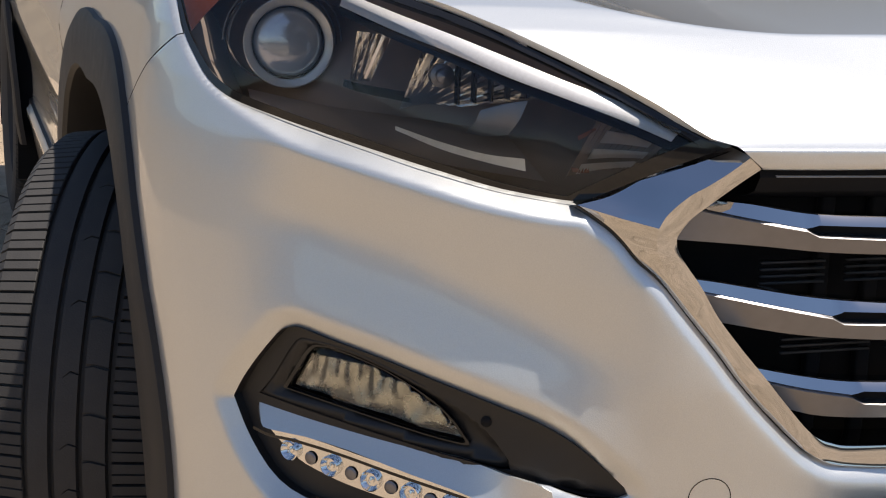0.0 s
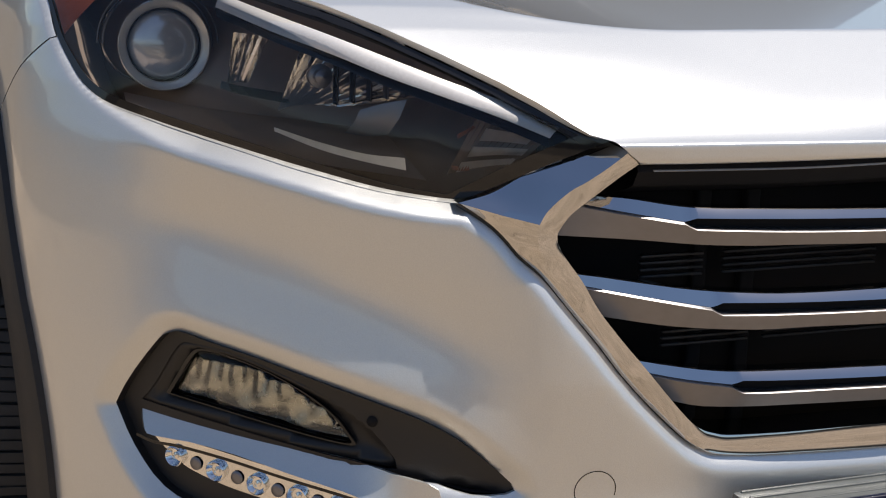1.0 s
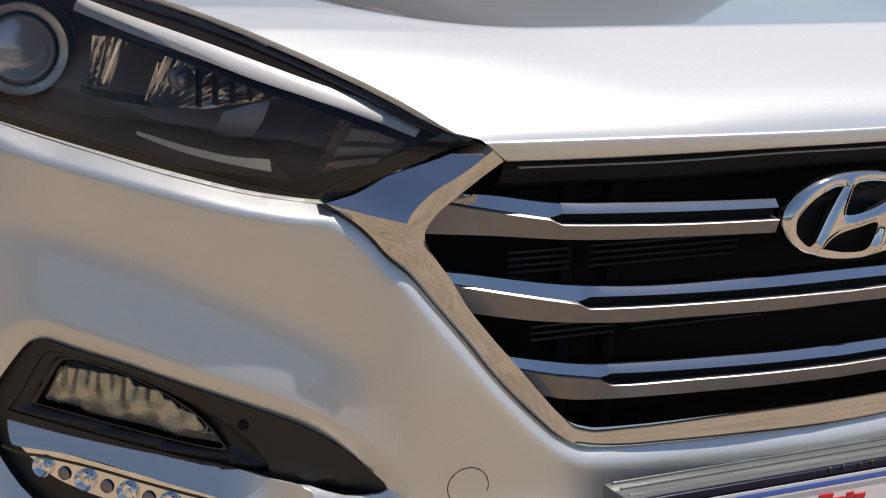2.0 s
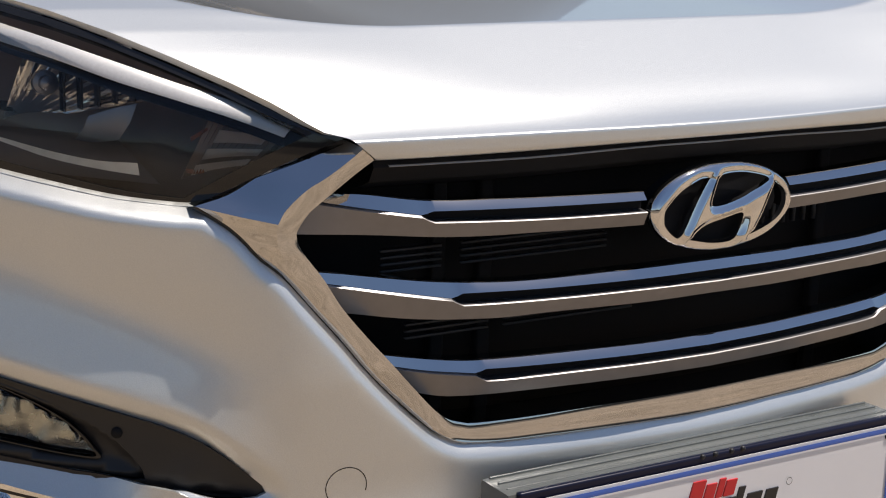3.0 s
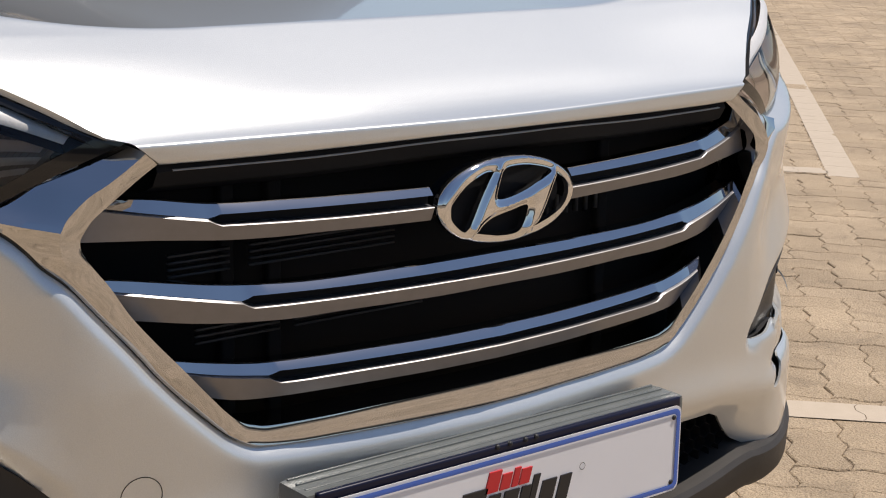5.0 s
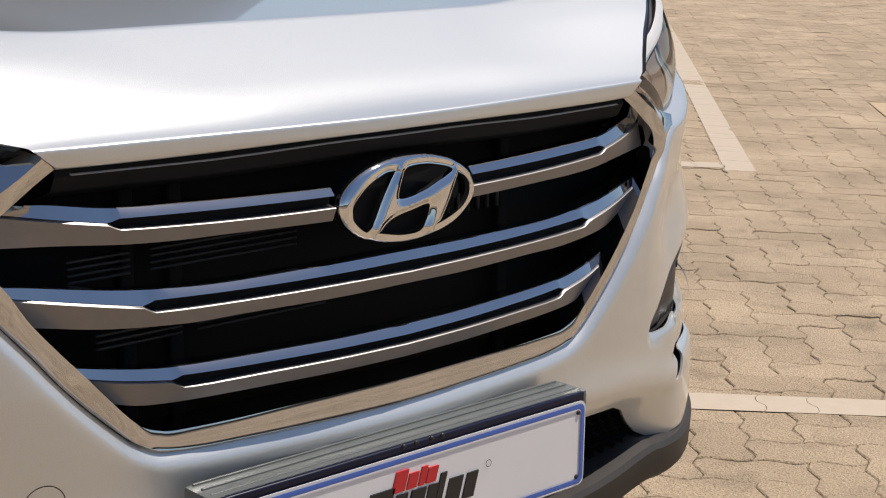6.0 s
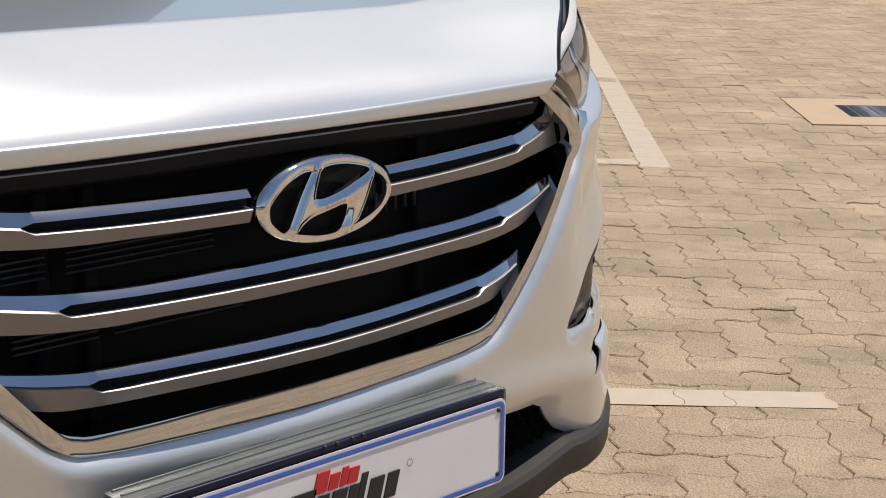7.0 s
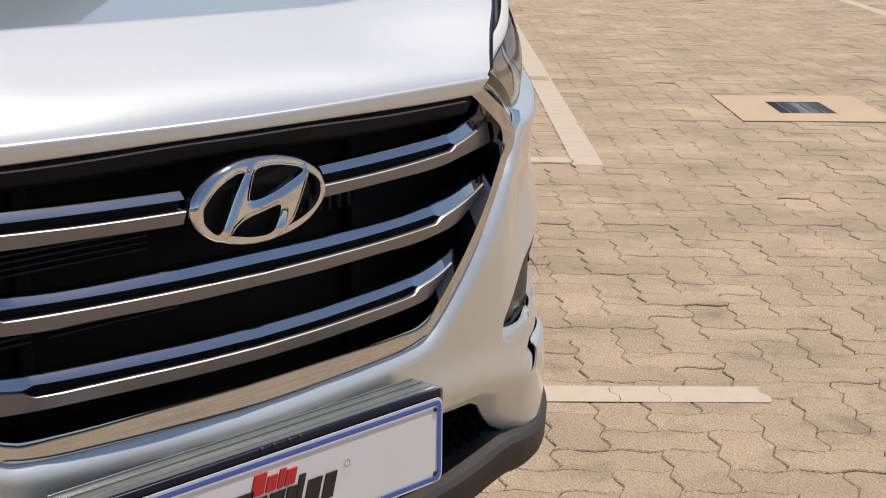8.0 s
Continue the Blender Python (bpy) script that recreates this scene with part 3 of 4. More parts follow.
def badge():
    """An oval chrome plate with four openings, its rim sloped outwards and its strokes domed."""
    from mathutils.geometry import delaunay_2d_cdt
    loops = [[(.0972 * math.cos(i * math.pi / 60), .0478 * math.sin(i * math.pi / 60)) for i in range(120)]]
    loops += [spline(h + h[:1], 5)[:-1] for h in HOLES]
    pts, segs = [], []
    for loop in loops:
        n0 = len(pts)
        pts += loop
        segs += [(n0 + i, n0 + (i + 1) % len(loop)) for i in range(len(loop))]
    edge_n = len(pts)
    gx, gz = np.meshgrid(np.arange(-.098, .098, .0014), np.arange(-.048, .048, .0014))
    gx = gx + .0007 * (np.arange(gx.shape[0]) % 2)[:, None]
    gx, gz = gx.ravel(), gz.ravel()
    keep = inside(gx, gz, loops[0])
    for loop in loops:
        keep &= distance(gx, gz, loop + loop[:1]) > .0006
    for h in loops[1:]:
        keep &= ~inside(gx, gz, h)
    pts += list(zip(gx[keep], gz[keep]))
    co, _, tri, *_ = delaunay_2d_cdt([Vector((float(a), float(b))) for a, b in pts], segs, [], 0, 1e-7)
    co = np.array([tuple(c) for c in co])
    mid = np.array([co[list(t)].mean(0) for t in tri])
    ok = np.ones(len(tri), bool)
    for h in loops[1:]:
        ok &= ~inside(mid[:, 0], mid[:, 1], h)
    rim = np.clip(distance(co[:, 0], co[:, 1], loops[0] + loops[0][:1]) / .0125, 0, 1)
    hole = np.clip(np.minimum.reduce([distance(co[:, 0], co[:, 1], h + h[:1]) for h in loops[1:]]) / .0075, 0, 1)
    y = EM_Y + .003 - .0080 * rim - .0024 * np.minimum(1, rim * 5) - .0052 * np.sqrt(hole ** 2 + .02)
    front = [(float(a), float(d), EM_Z + float(b)) for (a, b), d in zip(co, y)]
    faces = [tuple(reversed(t)) for t, o in zip(tri, ok) if o]
    return shell((front, faces), (0, .007, 0))


emblem = part("emblem", badge(), POLISH, car, "chrome oval badge with a slanted sign", sharp=50)
part("backing", prism([(.086 * math.cos(i * math.pi / 20), EM_Z + .040 * math.sin(i * math.pi / 20)) for i in range(40)], lambda x, z: EM_Y + .010, lambda x, z: EM_Y + .03), DARK, emblem, smooth=False)

# ---- number plate ----
plate = part("plate_holder", box(-.016, -.012, .527, .545, .052, .114, .006), HOLDER, car, "dark grey number plate holder", sharp=40)
for y, z in ((-.024, .5855), (-.008, .5865), (.008, .5865)):
    part("ridge", box(-.016, y, z - .0035, .53, .003, .006, .001), HOLDER, plate)
part("edge_strip", box(-.016, -.0395, .5755, .524, .008, .020, .003), NAVY, plate, "navy upper edge of the plate")


def round_rect(x0, x1, z0, z1, r, n=5):
    out = []
    for cx, cz, a0 in ((x1 - r, z1 - r, 0), (x0 + r, z1 - r, 90), (x0 + r, z0 + r, 180), (x1 - r, z0 + r, 270)):
        out += [(cx + r * math.cos(radians(a0 + 90 * i / n)), cz + r * math.sin(radians(a0 + 90 * i / n))) for i in range(n + 1)]
    return out


P0, P1, PZ0, PZ1 = -.276, .244, .470, .577
part("number_plate", prism(list(reversed(round_rect(P0, P1, PZ0, PZ1, .010))), lambda x, z: -.047, lambda x, z: -.0464), PLATE, plate, "white number plate", smooth=False)


def border(x0, x1, z0, z1, w, y):
    a, b = round_rect(x0, x1, z0, z1, .009), round_rect(x0 + w, x1 - w, z0 + w, z1 - w, .006)
    return sheet([[(x, y, z) for x, z in a + a[:1]], [(x, y - .0004, z) for x, z in [((p[0] + q[0]) / 2, (p[1] + q[1]) / 2) for p, q in zip(a + a[:1], b + b[:1])]], [(x, y, z) for x, z in b + b[:1]]])


part("plate_border", border(P0 + .003, P1 - .003, PZ0 + .003, PZ1 - .003, .006, -.0485), BLUE, plate, "raised blue border")
for x in (P1 - .013, P0 + .013):
    for z in (PZ0 + .012, PZ1 - .014):
        part("rivet", lathe([(0, .003), (.0015, .0028), (.002, 0)], 12, (x, -.047, z), (0, -1, 0)), BLACK, plate)


def slab(x, z, w, h, slant, y=-.049):
    o = [(x, z), (x + w, z), (x + w + slant * h, z + h), (x + slant * h, z + h)]
    return prism(o, lambda a, b: y, lambda a, b: y + .002)


for i, (x, w, h) in enumerate(((-.0635, .018, .0235), (-.0425, .014, .0175), (-.0255, .0085, .021), (-.0145, .0145, .0175))):
    part("print_bar", slab(x, .5355, w, h, .28), RED, plate, smooth=False)
for i, (x, w, h) in enumerate(((-.104, .034, .039), (-.064, .016, .029), (-.042, .021, .029), (-.017, .014, .029), (-.002, .009, .039), (.014, .021, .029), (.041, .017, .029))):
    part("print_bar", slab(x, .5030, w, h, .28), INK, plate, smooth=False)
part("print_ring", sheet([[(.0813 + r * math.cos(i * math.pi / 12), -.0488, .5362 + r * math.sin(i * math.pi / 12)) for i in range(25)] for r in (.0045, .0038)]), INK, plate)
for dx in (-.043, -.025, -.0024, .0136):
    part("screw_head", lathe([(0, .003), (.003, .0028), (.004, .001), (.004, 0)], 10, (dx, -.0425, .5835), (0, -.7, .7)), BLACK, plate)

# ---- lower bumper ----


low = spline(LOWER, 5)
low_s = to_s(low) + [arch_point(a, ARCH) for a in (0,)]
under = [[tuple(skin(s, z, o)) for s, z0 in low_s for z in [z0 + dz]] for dz, o in ((0.004, -.010), (-.002, .004), (-.016, .008))]
low_x = spline([(0, .405), (.30, .408), (.42, .416), (.50, .426), (.530, .424), (.60, .421), (.75, .420), (.86, .425)], 5)
lip_s = to_s(low_x) + [(arch_point(0, ARCH)[0], .42)]
rows = under + [[tuple(skin(s, z, .012)) for s, z in lip_s], [tuple(skin(s, z - .06, .010)) for s, z in lip_s], [tuple(skin(s, z - .11, -.02)) for s, z in lip_s], [tuple(skin(s, z - .12, -.12)) for s, z in lip_s]]
# mesh opening between the upper edge and the lip, inside half-width .46
lower = part("lower_grille", prism([(-.47, .38), (.47, .38), (.47, .52), (-.47, .52)], lambda x, z: .15, lambda x, z: .16), DARK, car, "dark honeycomb lower grille")
cells = []
for r in range(8):
    for c in range(48):
        cx, cz = -.47 + .020 * c + (.010 if r % 2 else 0), .395 + .0165 * r
        ring = [[(cx + q * math.cos(radians(60 * i + 30)), y, cz + q * math.sin(radians(60 * i + 30))) for i in range(7)] for q, y in ((.0115, .095), (.0106, .094), (.0100, .115))]
        cells.append(sheet(list(reversed(ring))))
part("honeycomb", join(*cells), DARK, lower, smooth=False)
lip_rows = [[tuple(skin(t, z + dz, o)) for t, z in lip_s] for dz, o in ((.004, -.06), (.002, -.010), (-.001, .008), (-.008, .014), (-.044, .015), (-.053, .008), (-.056, -.012), (-.058, -.14))]
lip = sheet(list(reversed(lip_rows)))
part("lower_lip", join(lip, flip(lip)), CLAD, car, "grained dark grey lower lip and corner cladding", sharp=40)

# tow-eye cap
tow = part("tow_cap", prism([(-.425 + .0205 * math.cos(-i * math.pi / 18), .588 + .0205 * math.sin(-i * math.pi / 18)) for i in range(36)], lambda x, z: depth(abs(x), z, -.0025), lambda x, z: depth(abs(x), z, -.02)), PAINT, car, "round tow-eye cover", smooth=False)
part("seam", sheet([[(-.425 + r * math.cos(i * math.pi / 24), depth(abs(-.425 + r * math.cos(i * math.pi / 24)), .588 + r * math.sin(i * math.pi / 24), .0006), .588 + r * math.sin(i * math.pi / 24)) for i in range(49)] for r in (.0213, .0203)]), GLOSS, tow)


# ---- fog lamps ----
def scale_about(points, k, cx, cz):
    return [(cx + (x - cx) * k, cz + (z - cz) * k) for x, z in points]


def skin_xz(x, z, out=0.0):
    return tuple(float(c) for c in skin(s_at(x, z), z, out))


BEZEL_LAMP = [(.8174, .6383), (.8082, .6614), (.797, .687), (.787, .6931), (.766, .6913), (.7307, .6809), (.695, .6617), (.6745, .6441), (.6637, .6292), (.6585, .6199), (.6736, .6197), (.7072, .6243), (.7409, .6295), (.7816, .6349)]
POCKET = [(.8376, .6257), (.8254, .6500), (.8075, .6936), (.7929, .6995), (.7552, .6960), (.7075, .6795), (.6736, .6640), (.6387, .640), (.6149, .603), (.657, .6054), (.7056, .6105), (.7727, .6195)]
BRIGHT = [(.838, .617), (.830, .598), (.822, .5945), (.793, .5965), (.755, .594), (.7076, .5855), (.662, .5765), (.625, .567), (.576, .552), (.576, .590), (.609, .599), (.6585, .604), (.7069, .609), (.7545, .613), (.802, .616)]
DRL = [(.826, .594), (.803, .570), (.775, .559), (.747, .553), (.690, .545), (.600, .533), (.598, .548), (.662, .574), (.757, .591), (.800, .595)]


def patch(outline, hole, relief, pitch=.010):
    return panel(to_s(outline), [to_s(h) for h in hole], relief, pitch)


def fog_unit(side):
    m = (lambda g: g) if side > 0 else flip
    fog_d = to_s(spline(FOG + FOG[:1], 3))
    pocket = spline(POCKET + POCKET[:1], 3)[:-1]

    def bez(s, z):
        d = distance(s, z, fog_d)
        ax = np.interp(s, PS, PX)
        shelf = np.interp(ax, [.50, .58, .6585, .7545], [.575, .590, .604, .613])
        return -.0145 - .002 * step(0, .012, d) - .0095 * np.maximum(step(.60, .72, ax), 1 - step(-.002, .006, z - shelf))

    unit = part("fog_lamp_bezel", m(shell(patch(spline(FOG + FOG[:1], 3)[:-1], [pocket], bez), (0, .004, 0))), BLACK, car, "black bezel round the fog lamp", sharp=45)
    part("bezel_return", m(sheet([[tuple(skin(s, z, o)) for s, z in fog_d] for o in (-.013, -.030)])), BLACK, unit)
    deep = spline(BEZEL_LAMP + BEZEL_LAMP[:1], 3)
    pk = spline(POCKET + POCKET[:1], 3)
    pk_s = to_s(pk)
    part("pocket", m(shell(patch(pk[:-1], [deep[:-1]], lambda s, z: -.027 - .009 * step(0, .014, distance(s, z, pk_s)), .007), (0, .004, 0))), BLACK, unit, "black pocket round the fog lamp")
    lens = part("fog_lens", m(shell(patch(deep[:-1], [], lambda s, z: 0 * s - .034), (0, .003, 0))), CLEAR, unit, "clear fluted fog lamp lens")
    lens.visible_shadow = False
    part("reflector", m(patch(scale_about(deep, .99, .742, .657)[:-1], [], lambda s, z: -.046 - .0012 * np.sin(s * 420 + z * 60) * step(.645, .675, z) - .0014 * np.sin(s * 75 + z * 120) - .0006 * np.sin(s * 190 - z * 60), .003)), FOGMETAL, lens, "finely fluted reflector")
    part("lens_rim", m(sheet([[skin_xz(x, z, o) for x, z in scale_about(deep, k, .742, .657)] for k, o in ((1.03, -.036), (1.03, -.030), (.985, -.030), (.985, -.036))])), GLOSS, unit, sharp=30)
    part("bright_strip", m(shell(patch(spline(BRIGHT + BRIGHT[:1], 2)[:-1], [], lambda s, z: -.0015 + step(.585, .67, np.interp(s, PS, PX)) * np.minimum(-.001, -.026 + .62 * (np.interp(np.interp(s, PS, PX), [.50, .52, .58, .625, .70, .757, .84], [.570, .575, .590, .601, .609, .613, .618]) - z))), (0, .006, 0))), PAINT, unit, "satin silver strip over the day lamp", sharp=40)
    edge_line = spline([(.829, .5975), (.815, .5945), (.793, .5965), (.755, .594), (.7076, .5855), (.662, .5765), (.625, .567)], 4)
    part("strip_gap", m(sheet([[skin_xz(x, z + dz, -.0012) for x, z in edge_line] for dz in (-.0022, .0012)])), GLOSS, unit)
    d_in = spline(DRL + DRL[:1], 3)
    drl = part("day_lamp", m(shell(patch(d_in[:-1], [], lambda s, z: 0 * s - .020), (0, .004, 0))), REFLECT, unit, "row of bright daytime lamp cups", sharp=40)
    for i in range(6):
        x = .806 - .0345 * i
        z = .5765 - .0052 * i
        c = skin_xz(x, z, -.016)
        nrm = Vector(skin_xz(x, z, .01)) - Vector(skin_xz(x, z, 0))
        cup = lathe([(-.004, .0115), (.001, .0112), (.002, .0100), (-.004, .0068), (-.006, .004), (-.002, .0035), (-.001, 0)], 24, c, nrm)
        part("cup", m(cup), REFLECT, drl, sharp=40)
        hole = lathe([(.0, .0072), (.001, .0068), (-.0010, 0)], 18, skin_xz(x - .017, z - .003, -.0185), nrm)
        part("recess", m(hole), SATIN, drl)
    hole = lathe([(-.004, .0058), (.0012, .0055), (.0014, .0)], 18, skin_xz(.6393, .6498, -.0185), Vector((.5, -.85, 0)))
    part("sensor", m(hole), DARK, unit, "parking sensor hole")


for side in (-1, 1):
    fog_unit(side)


# ---- headlamps ----
LAMP_TOP = [(.425, .062, .936), (.450, .073, .946), (.479, .094, .959), (.523, .129, .981), (.568, .164, 1.003), (.614, .204, 1.024), (.660, .249, 1.042), (.722, .340, 1.061), (.772, .460, 1.075), (.806, .620, 1.087)]


def lens_point(p, q, out=0.0):
    """A point of the lamp cover: p along it from the grille, q up it."""
    a = lamp_lo_curve[min(len(lamp_lo_curve) - 1, int(round(p * (len(lamp_lo_curve) - 1))))]
    b = lamp_hi_curve[min(len(lamp_hi_curve) - 1, int(round(p * (len(lamp_hi_curve) - 1))))]
    a, b = np.array(a), np.array(b)
    c = a * (1 - q) + b * q
    bulge = 0.022 * math.sin(math.pi * q) * min(1, p * 4 + .25) + out
    return tuple(c + np.array((.45, -.75, .35)) * bulge)


def resample(points, n):
    p = np.array(spline(points, 8))
    l = np.concatenate([[0], np.cumsum(np.linalg.norm(np.diff(p, axis=0), axis=1))])
    return [tuple(float(np.interp(t, l, p[:, k])) for k in range(3)) for t in np.linspace(0, l[-1], n)]


lamp_lo_curve = resample([tuple(float(c) for c in skin(s, z, -.027 + .021 * float(step(.86, 1.02, s)))) for s, z in to_s(LAMP_LOW) + LAMP_END + LAMP_UP], 61)
lamp_hi_curve = resample(LAMP_TOP, 61)


def lens_grid(p0, p1, q0, q1, out, n=46, m=14):
    return sheet([[lens_point(p0 + (p1 - p0) * i / n, q0 + (q1 - q0) * j / m, out) for i in range(n + 1)] for j in range(m + 1)])


def ribbon(low, high, bulge=(0, 0, 0), per=5):
    """A strip between two curves, its middle pushed by bulge."""
    a, b = spline(low, per), spline(high, per)
    mid = [tuple(np.array(p) * .5 + np.array(q) * .5 + np.array(bulge)) for p, q in zip(a, b)]
    return sheet([a, mid, b])


def flutes(corners, n, deep, rows_n=7):
    """A fluted mirror between four corners: lower a, lower b, upper b, upper a."""
    a, b, c, d = [np.array(p, float) for p in corners]
    rows_ = []
    for j in range(rows_n):
        t = j / (rows_n - 1)
        row = []
        for i in range(2 * n + 1):
            u = i / (2 * n)
            p = (a * (1 - u) + b * u) * (1 - t) + (d * (1 - u) + c * u) * t
            row.append(tuple(p + np.array((0, deep * math.sin(math.pi * u) * (1 - .6 * t) + (.005 if i % 2 else 0), 0))))
        rows_.append(row)
    return sheet(rows_)


def headlamp(side):
    m = (lambda g: g) if side > 0 else flip
    house = part("headlamp", m(lens_grid(0, 1, 0, 1, -.17)), HOUSE, car, "dark swept-back headlamp with a round projector")
    around = [(i / 30, 0) for i in range(31)] + [(1, j / 6) for j in range(1, 7)] + [(1 - i / 30, 1) for i in range(1, 31)] + [(0, 1 - j / 6) for j in range(1, 7)]
    wall = sheet([[lens_point(p, q, o if q < .9 else -.17 + .85 * (o + .17)) for p, q in around] for o in (-.17, -.006)])
    part("lamp_wall", m(wall), HOUSE, house)
    cover = part("lamp_cover", m(lens_grid(0, 1, 0, 1, 0.0)), CLEAR, house, "clear lamp cover")
    cover.visible_shadow = False
    rim = join(lens_grid(0, 1, 0, .05, .001, 60, 2), lens_grid(0, 1, .95, 1, .001, 60, 2), lens_grid(0, .03, .045, .955, .001, 2, 14))
    part("lamp_rim", m(rim), GLOSS, house, "black painted rim of the lamp cover")
    # light guide under the bonnet edge
    high = [(.463, .094, .941), (.510, .131, .963), (.555, .166, .979), (.600, .205, .996), (.645, .248, 1.013), (.687, .306, 1.028), (.721, .360, 1.041)]
    low = [(.475, .090, .936), (.512, .120, .951), (.557, .155, .967), (.602, .193, .982), (.647, .237, 1.000), (.689, .295, 1.015), (.728, .365, 1.032)]
    near_by = [.004, .012, .022, .028, .030, .030, .030]
    low, high = [[(x + .34 * t, y - .93 * t, z + .12 * t + e) for (x, y, z), t in zip(line, near_by)] for line, e in ((low, 0), (high, .004))]
    part("light_guide", m(ribbon(low, high, (.003, -.004, .001))), PORCELAIN, house, "white light guide strip")
    part("guide_ledge", m(ribbon([(x - .002, y + .002, z - .010) for x, y, z in low], [(x - .002, y + .010, z - .0005) for x, y, z in low])), GLOSS, house)
    # projector
    c, ax = Vector((.757, .492, .979)), Vector((.16, -.98, .08)).normalized()
    part("projector_drum", m(lathe([(-.060, .046), (-.012, .0495), (-.004, .0500), (-.002, .0480)], 48, c + Vector((.016, .012, .006)), ax)), REFLECT, house, "mirror-bright drum round the projector")
    part("projector_ring", m(lathe([(-.03, .0475), (.008, .0505), (.0125, .0503), (.0134, .0492), (.0110, .0470), (.0030, .0402), (-.006, .0398)], 56, c, ax)), RINGMETAL, house, "chrome ring of the projector lamp", sharp=35)
    part("projector_seat", m(lathe([(-.004, .0406), (.0040, .0404), (.0046, .0394), (.003, .0386), (-.02, .0382)], 48, c, ax)), GLOSS, house, sharp=35)
    part("projector_lens", m(lathe([(-.006, .0390), (.0015, .0378), (.0060, .032), (.0095, .021), (.0110, .009), (.0113, 0)], 40, c, ax)), LENSGLASS, house, "thick round projector lens")
    for r in (.0600, .0665):
        part("projector_collar", m(lathe([(-.002, r), (.002, r + .0006), (.0025, r - .0008), (-.002, r - .0012)], 48, c + Vector((.004, .012, 0)), ax, .62)), SATIN, house)
    # small lamp and fluted main reflector
    small = part("side_reflector", m(flutes([(.709, .402, .945), (.692, .378, .951), (.676, .357, 1.002), (.704, .394, 1.003)], 4, .014)), REFLECT, house, "small faceted reflector", smooth=False)
    part("reflector_shelf", m(ribbon([(.718, .395, .944), (.701, .372, .940), (.660, .330, .936)], [(.715, .400, .951), (.701, .385, .948), (.660, .345, .945)])), GLOSS, small)
    main = part("main_reflector", m(flutes([(.672, .337, .926), (.615, .300, .936), (.545, .225, .958), (.652, .320, .996)], 9, .030)), REFLECT, house, "fluted main reflector", smooth=False)
    for i in range(5):
        t = i / 4
        part("vane", m(box(.626 - .055 * t, .282 - .048 * t, .962 + .002 * i, .0022, .014, .040 - .003 * i, .0005)), GLOSS, main)
    part("bulb", m(lathe([(-.012, .0125), (.004, .0125), (.006, .008), (.018, .0075), (.022, 0)], 20, Vector((.640, .292, .970)), ax)), SATIN, main, sharp=40)
    part("bulb_wing", m(ribbon([(.622, .262, .916), (.605, .245, .915), (.588, .228, .919)], [(.611, .250, .941), (.592, .232, .950), (.573, .216, .956)], (0, -.006, 0))), SATIN, main)
    # lower trim inside the cover
    part("trim_strip", m(ribbon([(.692, .277, .917), (.659, .228, .906), (.623, .191, .899), (.592, .163, .895)], [(.692, .278, .921), (.659, .230, .913), (.624, .193, .907), (.593, .165, .907)])), PALE, house, "pale strip along the lamp floor")
    part("floor_panel", m(ribbon([(.815, .405, .925), (.74, .315, .905), (.67, .235, .893), (.57, .165, .884)], [(.80, .50, .926), (.73, .43, .918), (.66, .365, .916), (.57, .29, .912)])), HOUSE, house, "dark floor of the lamp")
    # turn signal: a ribbed window with an amber cap
    turn = part("turn_signal", m(flutes([(.553, .154, .890), (.500, .112, .905), (.475, .095, .934), (.532, .138, .948)], 12, .012)), HOUSE, house, "ribbed turn signal", smooth=False)
    quad = [np.array(v) for v in ((.553, .152, .890), (.500, .110, .905), (.475, .093, .934), (.532, .136, .948))]
    for t0, t1, u0, u1 in ((.06, .24, .10, .84), (.34, .54, .14, .88), (.66, .90, .18, .80)):
        at = [tuple((quad[0] * (1 - u) + quad[1] * u) * (1 - t) + (quad[3] * (1 - u) + quad[2] * u) * t + np.array((0, -.003, 0))) for u, t in ((u0, t0), (u1, t0 + .08), (u1, t1 + .08), (u0, t1))]
        part("ribbed_band", m(flutes(at, 16, .006, 4)), CLEARGREY, turn, "ribbed clear band", smooth=False)
    part("amber_cap", m(ribbon([(.545, .149, .927), (.539, .1445, .932), (.531, .139, .939)], [(.545, .151, .931), (.538, .147, .936), (.530, .1415, .942)])), AMBER, turn, "amber bulb cap")
    part("amber_base", m(ribbon([(.550, .148, .897), (.543, .143, .8965), (.536, .138, .8975)], [(.550, .150, .901), (.543, .145, .9005), (.536, .140, .9015)])), AMBER, turn)
    part("side_marker", m(sheet([[tuple(np.array(lens_point(p, q, -.010))) for p in np.linspace(.78, .985, 10)] for q in (.05, .2, .4, .6, .78)])), MARKER, house, "amber side marker")


for side in (-1, 1):
    headlamp(side)

# ---- flanks ----
def crease(s, z):
    y = np.interp(s, PS, PY)
    return .012 * np.exp(-((z - .90) / .05) ** 2) - .018 * np.exp(-((z - .62) / .10) ** 2) * step(1.3, 1.7, y) - .030 * step(.78, .50, z) * step(1.2, 1.6, y) - .012 * step(1.0, 1.06, z)


